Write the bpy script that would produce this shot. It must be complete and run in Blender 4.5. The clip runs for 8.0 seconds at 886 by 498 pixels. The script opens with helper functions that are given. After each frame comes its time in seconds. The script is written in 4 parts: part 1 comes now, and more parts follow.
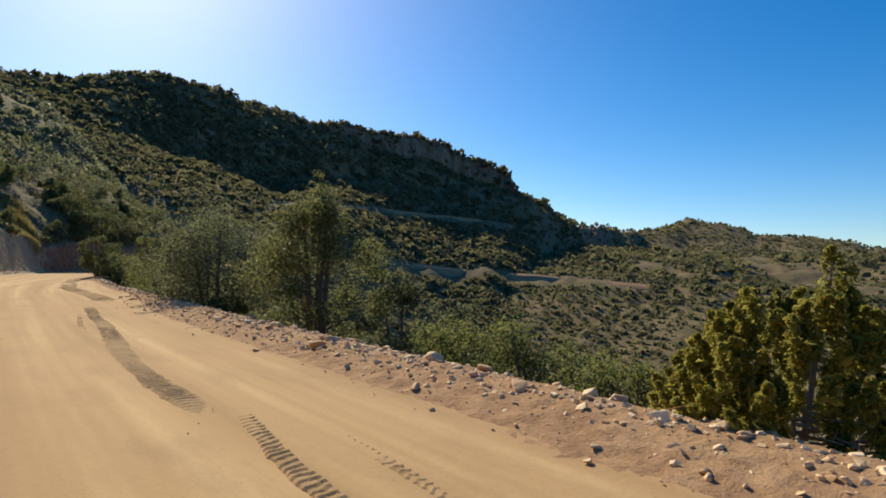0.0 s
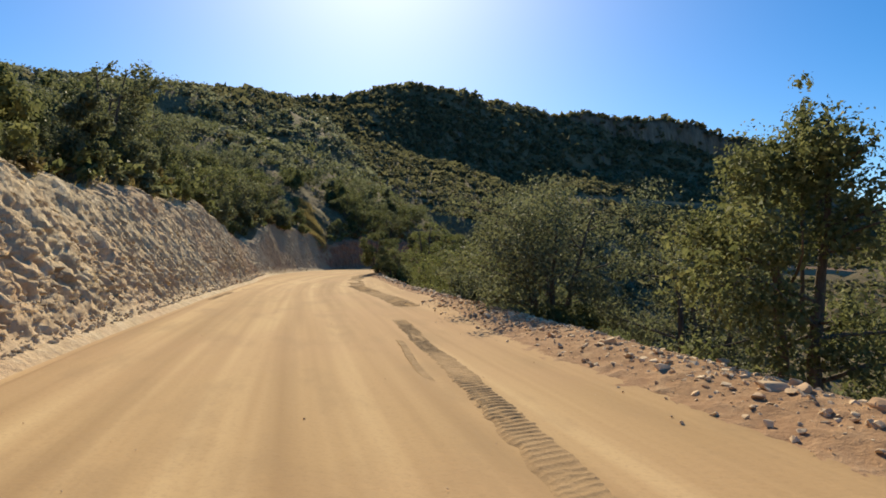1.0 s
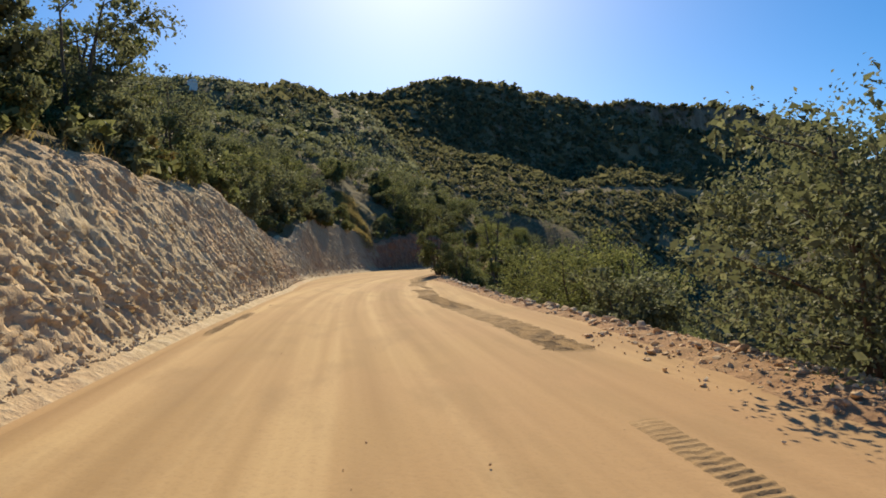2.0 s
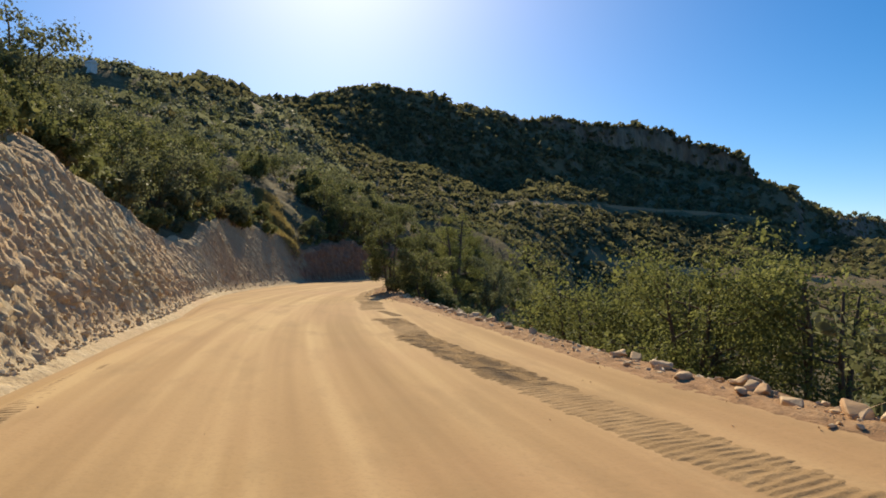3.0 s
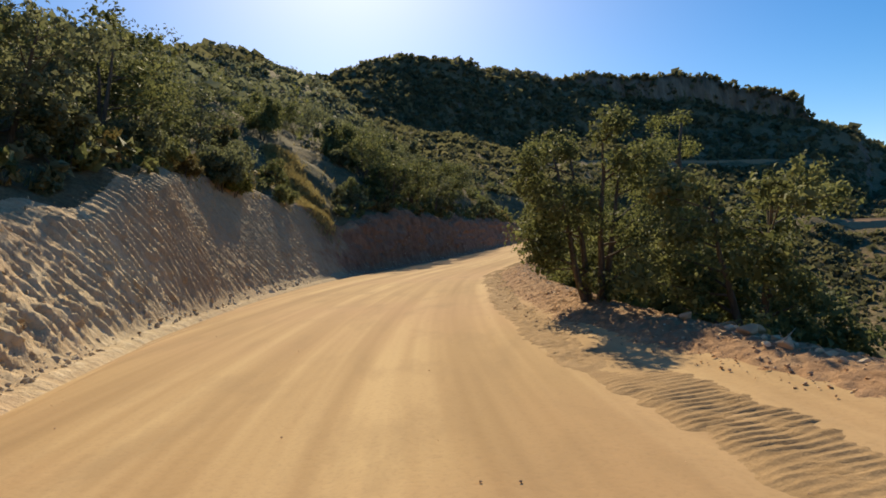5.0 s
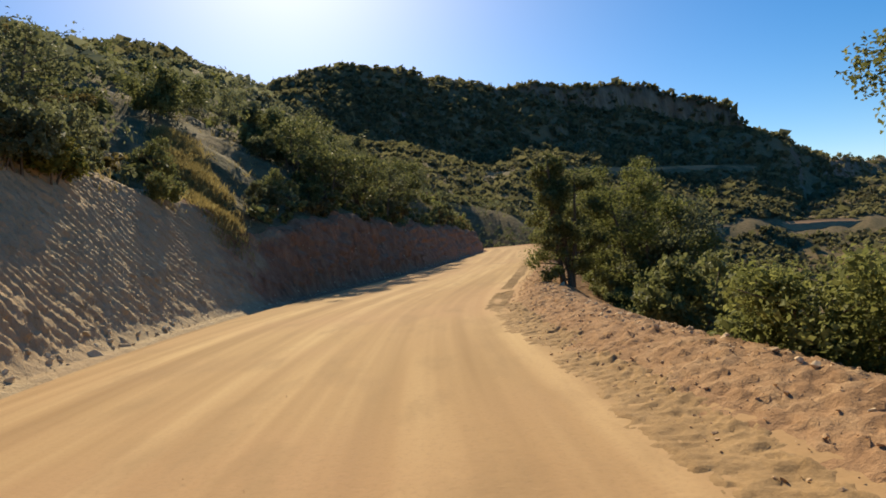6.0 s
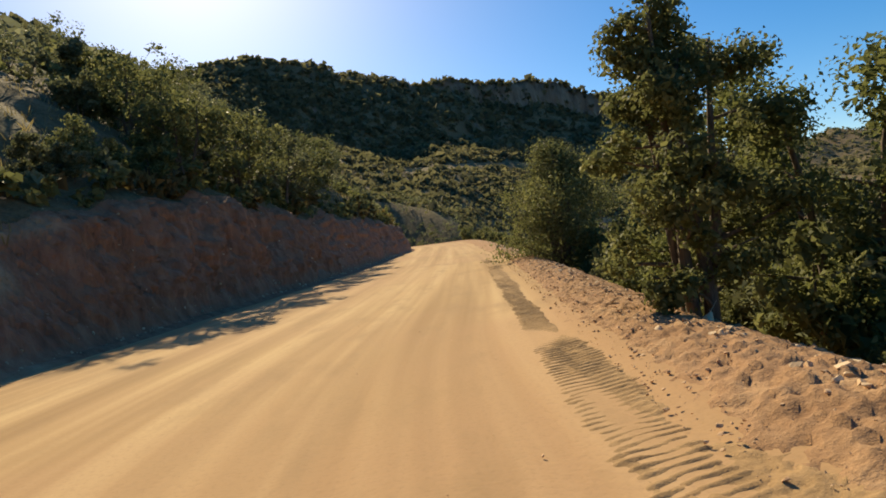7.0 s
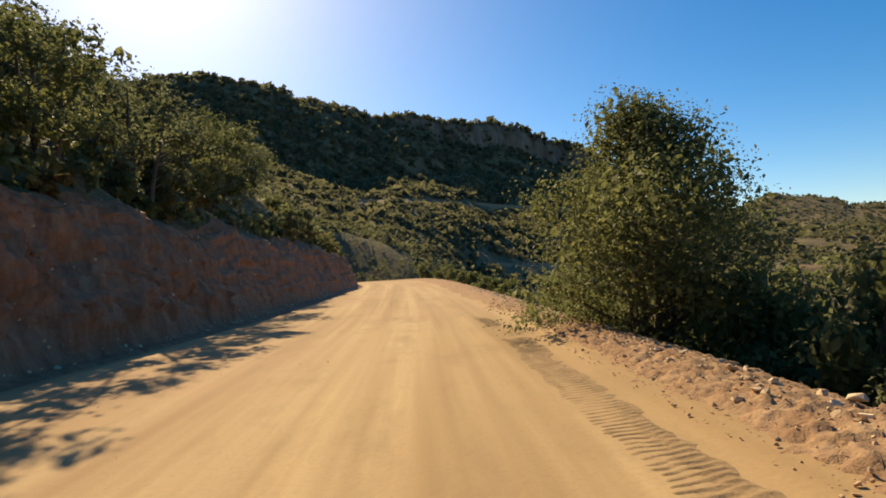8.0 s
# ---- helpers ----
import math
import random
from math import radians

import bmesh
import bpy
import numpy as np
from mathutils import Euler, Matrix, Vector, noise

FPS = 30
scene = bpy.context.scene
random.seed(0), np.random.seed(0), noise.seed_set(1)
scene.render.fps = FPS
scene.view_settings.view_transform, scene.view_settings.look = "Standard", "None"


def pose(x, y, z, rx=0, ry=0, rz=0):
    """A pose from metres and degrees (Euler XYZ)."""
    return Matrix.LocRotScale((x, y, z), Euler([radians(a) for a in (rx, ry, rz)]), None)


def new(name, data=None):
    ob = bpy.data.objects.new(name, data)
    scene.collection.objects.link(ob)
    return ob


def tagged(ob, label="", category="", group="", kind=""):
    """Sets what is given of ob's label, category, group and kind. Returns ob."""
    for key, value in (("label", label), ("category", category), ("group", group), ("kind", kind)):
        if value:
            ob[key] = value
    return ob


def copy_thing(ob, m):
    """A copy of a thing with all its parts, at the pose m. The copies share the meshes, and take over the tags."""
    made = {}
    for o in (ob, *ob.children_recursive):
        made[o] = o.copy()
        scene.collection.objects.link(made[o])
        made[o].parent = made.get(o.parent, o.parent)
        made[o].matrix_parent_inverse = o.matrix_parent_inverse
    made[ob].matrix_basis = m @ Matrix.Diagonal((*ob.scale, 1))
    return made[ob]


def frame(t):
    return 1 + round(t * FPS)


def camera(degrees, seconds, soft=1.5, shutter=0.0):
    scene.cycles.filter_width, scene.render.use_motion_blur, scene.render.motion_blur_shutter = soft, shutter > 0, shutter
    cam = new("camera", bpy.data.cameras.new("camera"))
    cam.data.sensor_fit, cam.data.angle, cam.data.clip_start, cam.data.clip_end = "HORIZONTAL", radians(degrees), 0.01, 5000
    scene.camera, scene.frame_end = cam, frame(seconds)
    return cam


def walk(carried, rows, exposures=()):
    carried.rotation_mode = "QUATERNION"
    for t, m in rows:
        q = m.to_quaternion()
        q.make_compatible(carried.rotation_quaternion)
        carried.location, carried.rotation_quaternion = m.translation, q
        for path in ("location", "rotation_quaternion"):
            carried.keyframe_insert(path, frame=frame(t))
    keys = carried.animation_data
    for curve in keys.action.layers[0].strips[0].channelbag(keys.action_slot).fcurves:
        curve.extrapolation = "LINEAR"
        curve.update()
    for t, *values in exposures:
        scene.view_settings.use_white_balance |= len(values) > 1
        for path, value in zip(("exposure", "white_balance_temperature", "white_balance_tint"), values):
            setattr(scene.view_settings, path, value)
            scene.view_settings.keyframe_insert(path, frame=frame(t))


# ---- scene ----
cam = camera(72.0, 8.0, 1.7)
PATH = [
    (0.0, pose(0.00, -0.00, 1.45, 91.87, -1.29, -0.45)),
    (0.2, pose(-0.89, 1.37, 1.47, 93.46, -3.42, -2.95)),
    (0.5, pose(-2.21, 3.38, 1.43, 92.50, -2.32, -2.57)),
    (0.6, pose(-2.72, 4.04, 1.41, 92.21, -3.02, -0.13)),
    (0.7, pose(-3.24, 4.71, 1.40, 90.35, -2.21, 3.83)),
    (0.8, pose(-3.77, 5.37, 1.39, 88.62, -1.81, 12.00)),
    (1.0, pose(-4.84, 6.73, 1.38, 90.94, -0.66, 21.80)),
    (1.2, pose(-5.95, 8.13, 1.37, 88.74, 1.31, 24.89)),
    (1.5, pose(-7.59, 10.22, 1.38, 90.45, 0.52, 25.54)),
    (2.8, pose(-14.28, 19.70, 1.41, 91.01, 1.01, 24.39)),
    (3.0, pose(-15.38, 21.24, 1.40, 91.74, -0.45, 18.30)),
    (3.2, pose(-16.49, 22.83, 1.40, 90.40, 1.75, 20.27)),
    (3.5, pose(-18.14, 25.24, 1.38, 88.73, 0.79, 23.83)),
    (4.0, pose(-20.82, 29.27, 1.39, 89.21, 1.02, 23.32)),
    (4.5, pose(-23.37, 33.43, 1.43, 89.19, 1.21, 23.30)),
    (4.7, pose(-24.26, 35.14, 1.41, 89.42, 2.78, 23.22)),
    (5.8, pose(-29.17, 45.21, 1.41, 89.76, 4.89, 17.25)),
    (5.9, pose(-29.58, 46.19, 1.40, 89.96, 5.17, 16.81)),
    (6.0, pose(-29.99, 47.19, 1.40, 90.28, 5.52, 16.46)),
    (6.2, pose(-30.79, 49.23, 1.38, 90.35, 5.34, 16.12)),
    (6.5, pose(-31.95, 52.41, 1.33, 90.24, 6.10, 14.92)),
    (6.8, pose(-32.97, 55.83, 1.33, 89.90, 7.95, 11.27)),
    (7.0, pose(-33.57, 58.19, 1.33, 89.41, 7.31, 8.69)),
    (7.2, pose(-34.23, 60.63, 1.40, 89.42, 7.83, 6.33)),
    (7.5, pose(-34.96, 64.20, 1.41, 89.71, 4.99, 5.11)),
    (7.7, pose(-35.33, 66.55, 1.42, 93.02, 5.16, 4.92)),
    (8.0, pose(-35.73, 70.04, 1.43, 92.53, 3.71, 4.05)),
]
walk(cam, PATH, [(0.0, 0.36, 6200, 8), (1.0, 0.42, 6300, 8), (3.5, 0.38, 6600, 9), (6.5, 0.45, 6900, 9), (8.0, 0.55, 7300, 10)])

# ---------------------------------------------------------------- light
SUN_AZ, SUN_EL = 28.5, 34.5          # degrees left of +y, degrees above the horizon
world = bpy.data.worlds.new("sky_world")
scene.world = world
world.use_nodes = True
_wn = world.node_tree.nodes
_sky = _wn.new("ShaderNodeTexSky")
_sky.sky_type = "NISHITA"
_sky.sun_disc = False
_sky.sun_elevation = radians(SUN_EL)
_sky.sun_rotation = radians(-SUN_AZ)
_sky.altitude, _sky.air_density, _sky.dust_density, _sky.ozone_density = 1500, 1.0, 1.7, 2.5
_wn["Background"].inputs["Strength"].default_value = 0.1
_hs = _wn.new("ShaderNodeHueSaturation")
_hs.inputs["Saturation"].default_value = 1.45
world.node_tree.links.new(_sky.outputs[0], _hs.inputs["Color"])
world.node_tree.links.new(_hs.outputs[0], _wn["Background"].inputs["Color"])
_sl = bpy.data.lights.new("sun", "SUN")
_sl.energy, _sl.angle, _sl.color = 4.8, radians(0.55), (1.0, 0.85, 0.58)
sun = new("sun", _sl)
_sd = Vector((-math.sin(radians(SUN_AZ)) * math.cos(radians(SUN_EL)), math.cos(radians(SUN_AZ)) * math.cos(radians(SUN_EL)), math.sin(radians(SUN_EL))))
sun.rotation_euler = _sd.to_track_quat("Z", "Y").to_euler()


# ---------------------------------------------------------------- materials
class Mat:
    """Short hand for a procedural node material."""

    def __init__(self, name, rough=0.9, spec=0.25):
        self.m = bpy.data.materials.new(name)
        self.m.use_nodes = True
        self.t = self.m.node_tree
        self.b = self.t.nodes["Principled BSDF"]
        self.b.inputs["Roughness"].default_value = rough
        self.b.inputs["Specular IOR Level"].default_value = spec
        self.geo = self.t.nodes.new("ShaderNodeNewGeometry")
        self.pos = self.geo.outputs["Position"]

    def node(self, kind, **kw):
        n = self.t.nodes.new(kind)
        for k, v in kw.items():
            n.inputs[k.replace("_", " ")].default_value = v
        return n

    def link(self, a, b):
        self.t.links.new(a, b)

    def stretch(self, scale, turn=0.0, src=None):
        n = self.t.nodes.new("ShaderNodeMapping")
        n.inputs["Scale"].default_value = scale
        n.inputs["Rotation"].default_value = (0, 0, turn)
        self.link(src or self.pos, n.inputs["Vector"])
        return n.outputs[0]

    def noise(self, scale, detail=4.0, rough=0.55, src=None):
        n = self.node("ShaderNodeTexNoise", Scale=scale, Detail=detail, Roughness=rough)
        self.link(src or self.pos, n.inputs["Vector"])
        return n.outputs["Fac"]

    def ramp(self, fac, stops):
        n = self.t.nodes.new("ShaderNodeValToRGB")
        els = n.color_ramp.elements
        while len(els) < len(stops):
            els.new(0.5)
        for e, (p, c) in zip(els, stops):
            e.position, e.color = p, (*c, 1) if len(c) == 3 else c
        self.link(fac, n.inputs[0])
        return n.outputs[0]

    def mix(self, fac, a, b, mode="MIX"):
        n = self.t.nodes.new("ShaderNodeMix")
        n.data_type, n.blend_type = "RGBA", mode
        for s, v in ((n.inputs[0], fac), (n.inputs[6], a), (n.inputs[7], b)):
            if isinstance(v, (int, float)):
                s.default_value = v
            elif isinstance(v, tuple):
                s.default_value = (*v, 1)
            else:
                self.link(v, s)
        return n.outputs[2]

    def math(self, op, a, b=0.0):
        n = self.t.nodes.new("ShaderNodeMath")
        n.operation = op
        for s, v in zip(n.inputs, (a, b)):
            if isinstance(v, (int, float)):
                s.default_value = v
            else:
                self.link(v, s)
        return n.outputs[0]

    def bump(self, fac, strength, dist):
        n = self.node("ShaderNodeBump", Strength=strength, Distance=dist)
        self.link(fac, n.inputs["Height"])
        old = self.b.inputs["Normal"]
        if old.is_linked:
            self.link(old.links[0].from_socket, n.inputs["Normal"])
        self.link(n.outputs[0], old)

    def color(self, sock):
        self.link(sock, self.b.inputs["Base Color"])
        return self.m


def mat_road():
    M = Mat("packed_earth", 0.95, 0.15)
    uv = M.t.nodes.new("ShaderNodeUVMap").outputs[0]          # u: along the road, v: across, both in metres
    streak = M.noise(1.0, 3, 0.6, M.stretch((0.03, 1.15, 1), 0, uv))
    streak2 = M.noise(1.0, 2, 0.5, M.stretch((0.12, 6.0, 1), 0, uv))
    big = M.noise(0.13, 3)
    grain = M.noise(26.0, 5, 0.65)
    c = M.ramp(streak, [(0.34, (0.32, 0.196, 0.09)), (0.5, (0.445, 0.286, 0.138)), (0.64, (0.575, 0.395, 0.202))])
    c = M.mix(M.math("MULTIPLY", streak2, 0.35), c, (0.46, 0.32, 0.165))
    c = M.mix(M.ramp(big, [(0.4, (0, 0, 0)), (0.66, (0.55, 0.55, 0.55))]), c, (0.45, 0.27, 0.15))
    patch = M.noise(1.0, 4, 0.6, M.stretch((0.45, 1.3, 1), 0, uv))
    c = M.mix(M.ramp(patch, [(0.5, (0, 0, 0)), (0.7, (0.55, 0.55, 0.55))]), c, (0.33, 0.215, 0.11))
    c = M.mix(M.ramp(grain, [(0.3, (0.25, 0.25, 0.25)), (0.5, (0, 0, 0))]), c, (0.27, 0.165, 0.09))
    M.bump(M.noise(9.0, 4), 0.25, 0.02)
    M.bump(grain, 0.3, 0.01)
    M.bump(streak2, 0.25, 0.03)
    return M.color(c)


def mat_loose():
    M = Mat("loose_earth", 0.97, 0.12)
    big, mid, fine = M.noise(0.35, 3), M.noise(3.0, 5, 0.6), M.noise(22, 5, 0.7)
    c = M.ramp(mid, [(0.3, (0.27, 0.155, 0.085)), (0.52, (0.385, 0.235, 0.13)), (0.75, (0.47, 0.315, 0.185))])
    c = M.mix(M.ramp(big, [(0.4, (0, 0, 0)), (0.62, (0.5, 0.5, 0.5))]), c, (0.40, 0.235, 0.135))
    c = M.mix(M.ramp(fine, [(0.35, (0.4, 0.4, 0.4)), (0.55, (0, 0, 0))]), c, (0.2, 0.115, 0.065))
    M.bump(mid, 0.6, 0.08)
    M.bump(fine, 0.6, 0.03)
    return M.color(c)


def mat_tread():
    M = Mat("damp_tread_earth", 0.95, 0.15)
    mid, fine = M.noise(2.6, 4, 0.6), M.noise(30, 5, 0.7)
    c = M.ramp(mid, [(0.3, (0.33, 0.21, 0.103)), (0.7, (0.45, 0.295, 0.15))])
    c = M.mix(M.ramp(fine, [(0.4, (0.35, 0.35, 0.35)), (0.6, (0, 0, 0))]), c, (0.22, 0.14, 0.075))
    M.bump(fine, 0.5, 0.02)
    return M.color(c)


def mat_cut():
    """Tan broken rock that gives way to red earth in the far part of the cut."""
    M = Mat("cut_rock", 0.92, 0.2)
    streak = M.noise(1.0, 5, 0.65, M.stretch((3.0, 3.0, 0.55), 0.5))
    big, mid, fine, patch = M.noise(0.16, 3), M.noise(1.6, 5, 0.6), M.noise(14, 5, 0.7), M.noise(0.5, 4)
    tan = M.ramp(streak, [(0.3, (0.34, 0.24, 0.14)), (0.5, (0.53, 0.395, 0.235)), (0.72, (0.68, 0.545, 0.36))])
    tan = M.mix(M.ramp(big, [(0.45, (0, 0, 0)), (0.62, (0.75, 0.75, 0.75))]), tan, (0.52, 0.34, 0.20))
    tan = M.mix(M.ramp(mid, [(0.55, (0, 0, 0)), (0.75, (0.5, 0.5, 0.5))]), tan, (0.60, 0.50, 0.35))
    red = M.ramp(streak, [(0.3, (0.17, 0.082, 0.048)), (0.5, (0.29, 0.142, 0.083)), (0.72, (0.40, 0.22, 0.13))])
    red = M.mix(M.ramp(mid, [(0.5, (0, 0, 0)), (0.7, (0.6, 0.6, 0.6))]), red, (0.30, 0.18, 0.11))
    sep = M.t.nodes.new("ShaderNodeSeparateXYZ")
    M.link(M.pos, sep.inputs[0])
    along = M.math("ADD", M.math("MULTIPLY", M.math("SUBTRACT", sep.outputs["Y"], 63.8), 0.12), M.math("MULTIPLY", M.math("SUBTRACT", patch, 0.5), 1.6))
    brown = M.math("ADD", M.math("MULTIPLY", M.math("SUBTRACT", sep.outputs["Y"], 45.0), 0.15), M.math("MULTIPLY", M.math("SUBTRACT", patch, 0.5), 1.4))
    tan = M.mix(M.ramp(brown, [(0.2, (0, 0, 0)), (0.7, (0.6, 0.6, 0.6))]), tan, (0.33, 0.235, 0.14))
    c = M.mix(M.ramp(along, [(0.3, (0, 0, 0)), (0.6, (1, 1, 1))]), tan, red)
    c = M.mix(M.ramp(fine, [(0.3, (0.5, 0.5, 0.5)), (0.46, (0, 0, 0))]), c, (0.18, 0.12, 0.075))
    M.bump(streak, 0.9, 0.10)
    M.bump(mid, 0.4, 0.06)
    M.bump(fine, 0.6, 0.03)
    return M.color(c)


def mat_ground():
    M = Mat("scrub_ground", 0.97, 0.1)
    huge, big, mid, fine = M.noise(0.018, 4), M.noise(0.12, 5, 0.6), M.noise(0.9, 5, 0.65), M.noise(9, 5, 0.7)
    c = M.ramp(mid, [(0.28, (0.09, 0.076, 0.042)), (0.48, (0.19, 0.145, 0.082)), (0.7, (0.31, 0.225, 0.128))])
    c = M.mix(M.ramp(big, [(0.46, (0, 0, 0)), (0.6, (0.55, 0.55, 0.55))]), c, (0.085, 0.085, 0.042))
    c = M.mix(M.ramp(huge, [(0.5, (0, 0, 0)), (0.64, (0.6, 0.6, 0.6))]), c, (0.22, 0.15, 0.082))
    c = M.mix(M.ramp(fine, [(0.35, (0.5, 0.5, 0.5)), (0.55, (0, 0, 0))]), c, (0.05, 0.045, 0.025))
    M.bump(mid, 0.6, 0.4)
    M.bump(fine, 0.5, 0.06)
    return M.color(c)


def mat_cliff():
    M = Mat("cliff_rock", 0.95, 0.15)
    streak = M.noise(1.0, 5, 0.7, M.stretch((0.16, 0.16, 0.03)))
    big, mid = M.noise(0.05, 4), M.noise(0.7, 5, 0.6)
    c = M.ramp(streak, [(0.35, (0.085, 0.07, 0.055)), (0.55, (0.21, 0.165, 0.12)), (0.72, (0.30, 0.24, 0.175))])
    c = M.mix(M.ramp(big, [(0.45, (0, 0, 0)), (0.62, (0.7, 0.7, 0.7))]), c, (0.20, 0.12, 0.075))
    M.bump(streak, 0.8, 2.0)
    M.bump(mid, 0.6, 0.8)
    return M.color(c)


def mat_stone(name, a, b):
    M = Mat(name, 0.9, 0.25)
    rnd = M.t.nodes.new("ShaderNodeObjectInfo").outputs["Random"]
    isl = M.geo.outputs["Random Per Island"]
    mid, fine = M.noise(5, 5, 0.6), M.noise(40, 4, 0.7)
    r = M.math("FRACT", M.math("ADD", rnd, isl))
    c = M.mix(r, a, b)
    c = M.mix(M.ramp(mid, [(0.4, (0.5, 0.5, 0.5)), (0.6, (0, 0, 0))]), c, (0.42, 0.29, 0.175))
    M.bump(mid, 0.4, 0.03)
    M.bump(fine, 0.3, 0.006)
    return M.color(c)


def mat_bark(name, a, b):
    M = Mat(name, 0.9, 0.2)
    s = M.noise(1.0, 5, 0.65, M.stretch((22, 22, 4)))
    M.bump(s, 0.7, 0.02)
    return M.color(M.ramp(s, [(0.35, a), (0.65, b)]))


def mat_leaf(name, dark, mid, light, glow=0.35, rough=0.55):
    M = Mat(name, rough + 0.12, 0.12)
    rnd = M.t.nodes.new("ShaderNodeObjectInfo").outputs["Random"]
    isl = M.geo.outputs["Random Per Island"]
    patch = M.noise(0.9, 3)
    f = M.math("ADD", M.math("MULTIPLY", isl, 0.55), M.math("MULTIPLY", patch, 0.45))
    f = M.math("ADD", f, M.math("MULTIPLY", M.math("SUBTRACT", rnd, 0.5), 0.22))
    c = M.ramp(f, [(0.2, dark), (0.5, mid), (0.8, light)])
    M.color(c)
    tr = M.t.nodes.new("ShaderNodeBsdfTranslucent")
    M.link(M.mix(0.3, c, (0.25, 0.25, 0.10)), tr.inputs["Color"])
    mx = M.t.nodes.new("ShaderNodeMixShader")
    mx.inputs[0].default_value = glow
    M.link(M.b.outputs[0], mx.inputs[1])
    M.link(tr.outputs[0], mx.inputs[2])
    M.link(mx.outputs[0], M.t.nodes["Material Output"].inputs["Surface"])
    return M.m


ROAD, LOOSE, TREAD, CUT, GROUND, CLIFF = mat_road(), mat_loose(), mat_tread(), mat_cut(), mat_ground(), mat_cliff()
STONE = mat_stone("bank_stone", (0.63, 0.43, 0.255), (0.85, 0.665, 0.445))
STONE_RED = mat_stone("red_stone", (0.50, 0.30, 0.165), (0.66, 0.45, 0.28))
STONE_CUT = mat_stone("cut_stone", (0.48, 0.36, 0.22), (0.66, 0.53, 0.35))
BARK = mat_bark("grey_bark", (0.075, 0.058, 0.042), (0.17, 0.135, 0.10))
BARK_PALE = mat_bark("pale_dead_wood", (0.20, 0.16, 0.12), (0.36, 0.31, 0.25))
LEAF = mat_leaf("olive_leaf", (0.07, 0.09, 0.034), (0.14, 0.158, 0.06), (0.27, 0.272, 0.11), 0.42)
LEAF_BRIGHT = mat_leaf("fresh_leaf", (0.085, 0.108, 0.032), (0.165, 0.185, 0.056), (0.28, 0.29, 0.095), 0.48)
LEAF_GREY = mat_leaf("grey_green_leaf", (0.08, 0.098, 0.056), (0.145, 0.163, 0.092), (0.265, 0.275, 0.155), 0.44)
# haze over the hill put into the leaf colour: LEAF_GREY made paler
LEAF_HAZED = mat_leaf("hazed_leaf", (0.10, 0.114, 0.078), (0.175, 0.188, 0.128), (0.28, 0.29, 0.19), 0.5)
LEAF_DRY = mat_leaf("dry_leaf", (0.09, 0.06, 0.025), (0.16, 0.115, 0.045), (0.24, 0.18, 0.07), 0.35)
LEAF_YELLOW = mat_leaf("yellow_green_leaf", (0.09, 0.09, 0.018), (0.17, 0.165, 0.035), (0.27, 0.25, 0.06), 0.42)
NEEDLE = mat_leaf("conifer_scale", (0.17, 0.16, 0.026), (0.32, 0.285, 0.045), (0.50, 0.43, 0.085), 0.5)
GRASS = mat_leaf("dry_grass", (0.27, 0.195, 0.075), (0.40, 0.30, 0.12), (0.54, 0.42, 0.18), 0.45, 0.7)


# ---------------------------------------------------------------- plan of the place
CENTRE = np.array([(32, -50), (19, -30), (13, -20), (6.5, -10), (0, 0), (-7.6, 10.2), (-14.3, 19.7), (-20.8, 29.3), (-26.3, 39), (-30, 47.2), (-33.3, 57), (-35.0, 64.2),
                   (-36, 74), (-37.6, 88), (-40.2, 106), (-43.2, 124), (-46.8, 138), (-52, 151), (-58, 164), (-67, 177), (-79, 190)], float)


def spline(c, n=30):
    q = np.vstack([2 * c[0] - c[1], c, 2 * c[-1] - c[-2]])
    out, t = [], np.linspace(0, 1, n, endpoint=False)[:, None]
    for i in range(1, len(q) - 2):
        a, b, d, e = q[i - 1:i + 3]
        out.append(0.5 * (2 * b + (d - a) * t + (2 * a - 5 * b + 4 * d - e) * t**2 + (3 * b - 3 * d + e - a) * t**3))
    return np.vstack(out + [c[-1:]])


LINE = spline(CENTRE)
LINE_S = np.r_[0, np.cumsum(np.linalg.norm(np.diff(LINE, axis=0), axis=1))]
LINE_S -= LINE_S[4 * 30]
_tan = np.gradient(LINE, axis=0)
_tan /= np.linalg.norm(_tan, axis=1)[:, None]
LINE_R = np.stack([_tan[:, 1], -_tan[:, 0]], 1)          # to the right of the road

S_L = np.array([(-60, -3.6), (0, -3.6), (20, -3.5), (36, -3.2), (45, -3.5), (52, -4.6), (57, -5.5), (65, -6.4), (76, -7.4), (86, -7.3), (98, -6.2), (110, -5.2), (130, -3.9), (300, -3.4)])
S_R = np.array([(-60, 5.0), (0, 5.0), (20, 5.2), (40, 4.9), (50, 4.3), (56, 3.5), (65, 3.0), (80, 3.0), (95, 3.0), (150, 3.3), (300, 3.3)])


def left_edge(s):
    return np.interp(s, S_L[:, 0], S_L[:, 1])


def right_edge(s):
    return np.interp(s, S_R[:, 0], S_R[:, 1])


def road_z(s):
    k = np.clip((np.asarray(s, float) - 70) / 80, 0, 1)
    return 1.15 * k * k * (3 - 2 * k)


def at_line(s, d):
    """The plan position at s metres along the road and d metres to its right."""
    s, d = np.asarray(s, float), np.asarray(d, float)
    px, py = np.interp(s, LINE_S, LINE[:, 0]), np.interp(s, LINE_S, LINE[:, 1])
    rx, ry = np.interp(s, LINE_S, LINE_R[:, 0]), np.interp(s, LINE_S, LINE_R[:, 1])
    return px + d * rx, py + d * ry


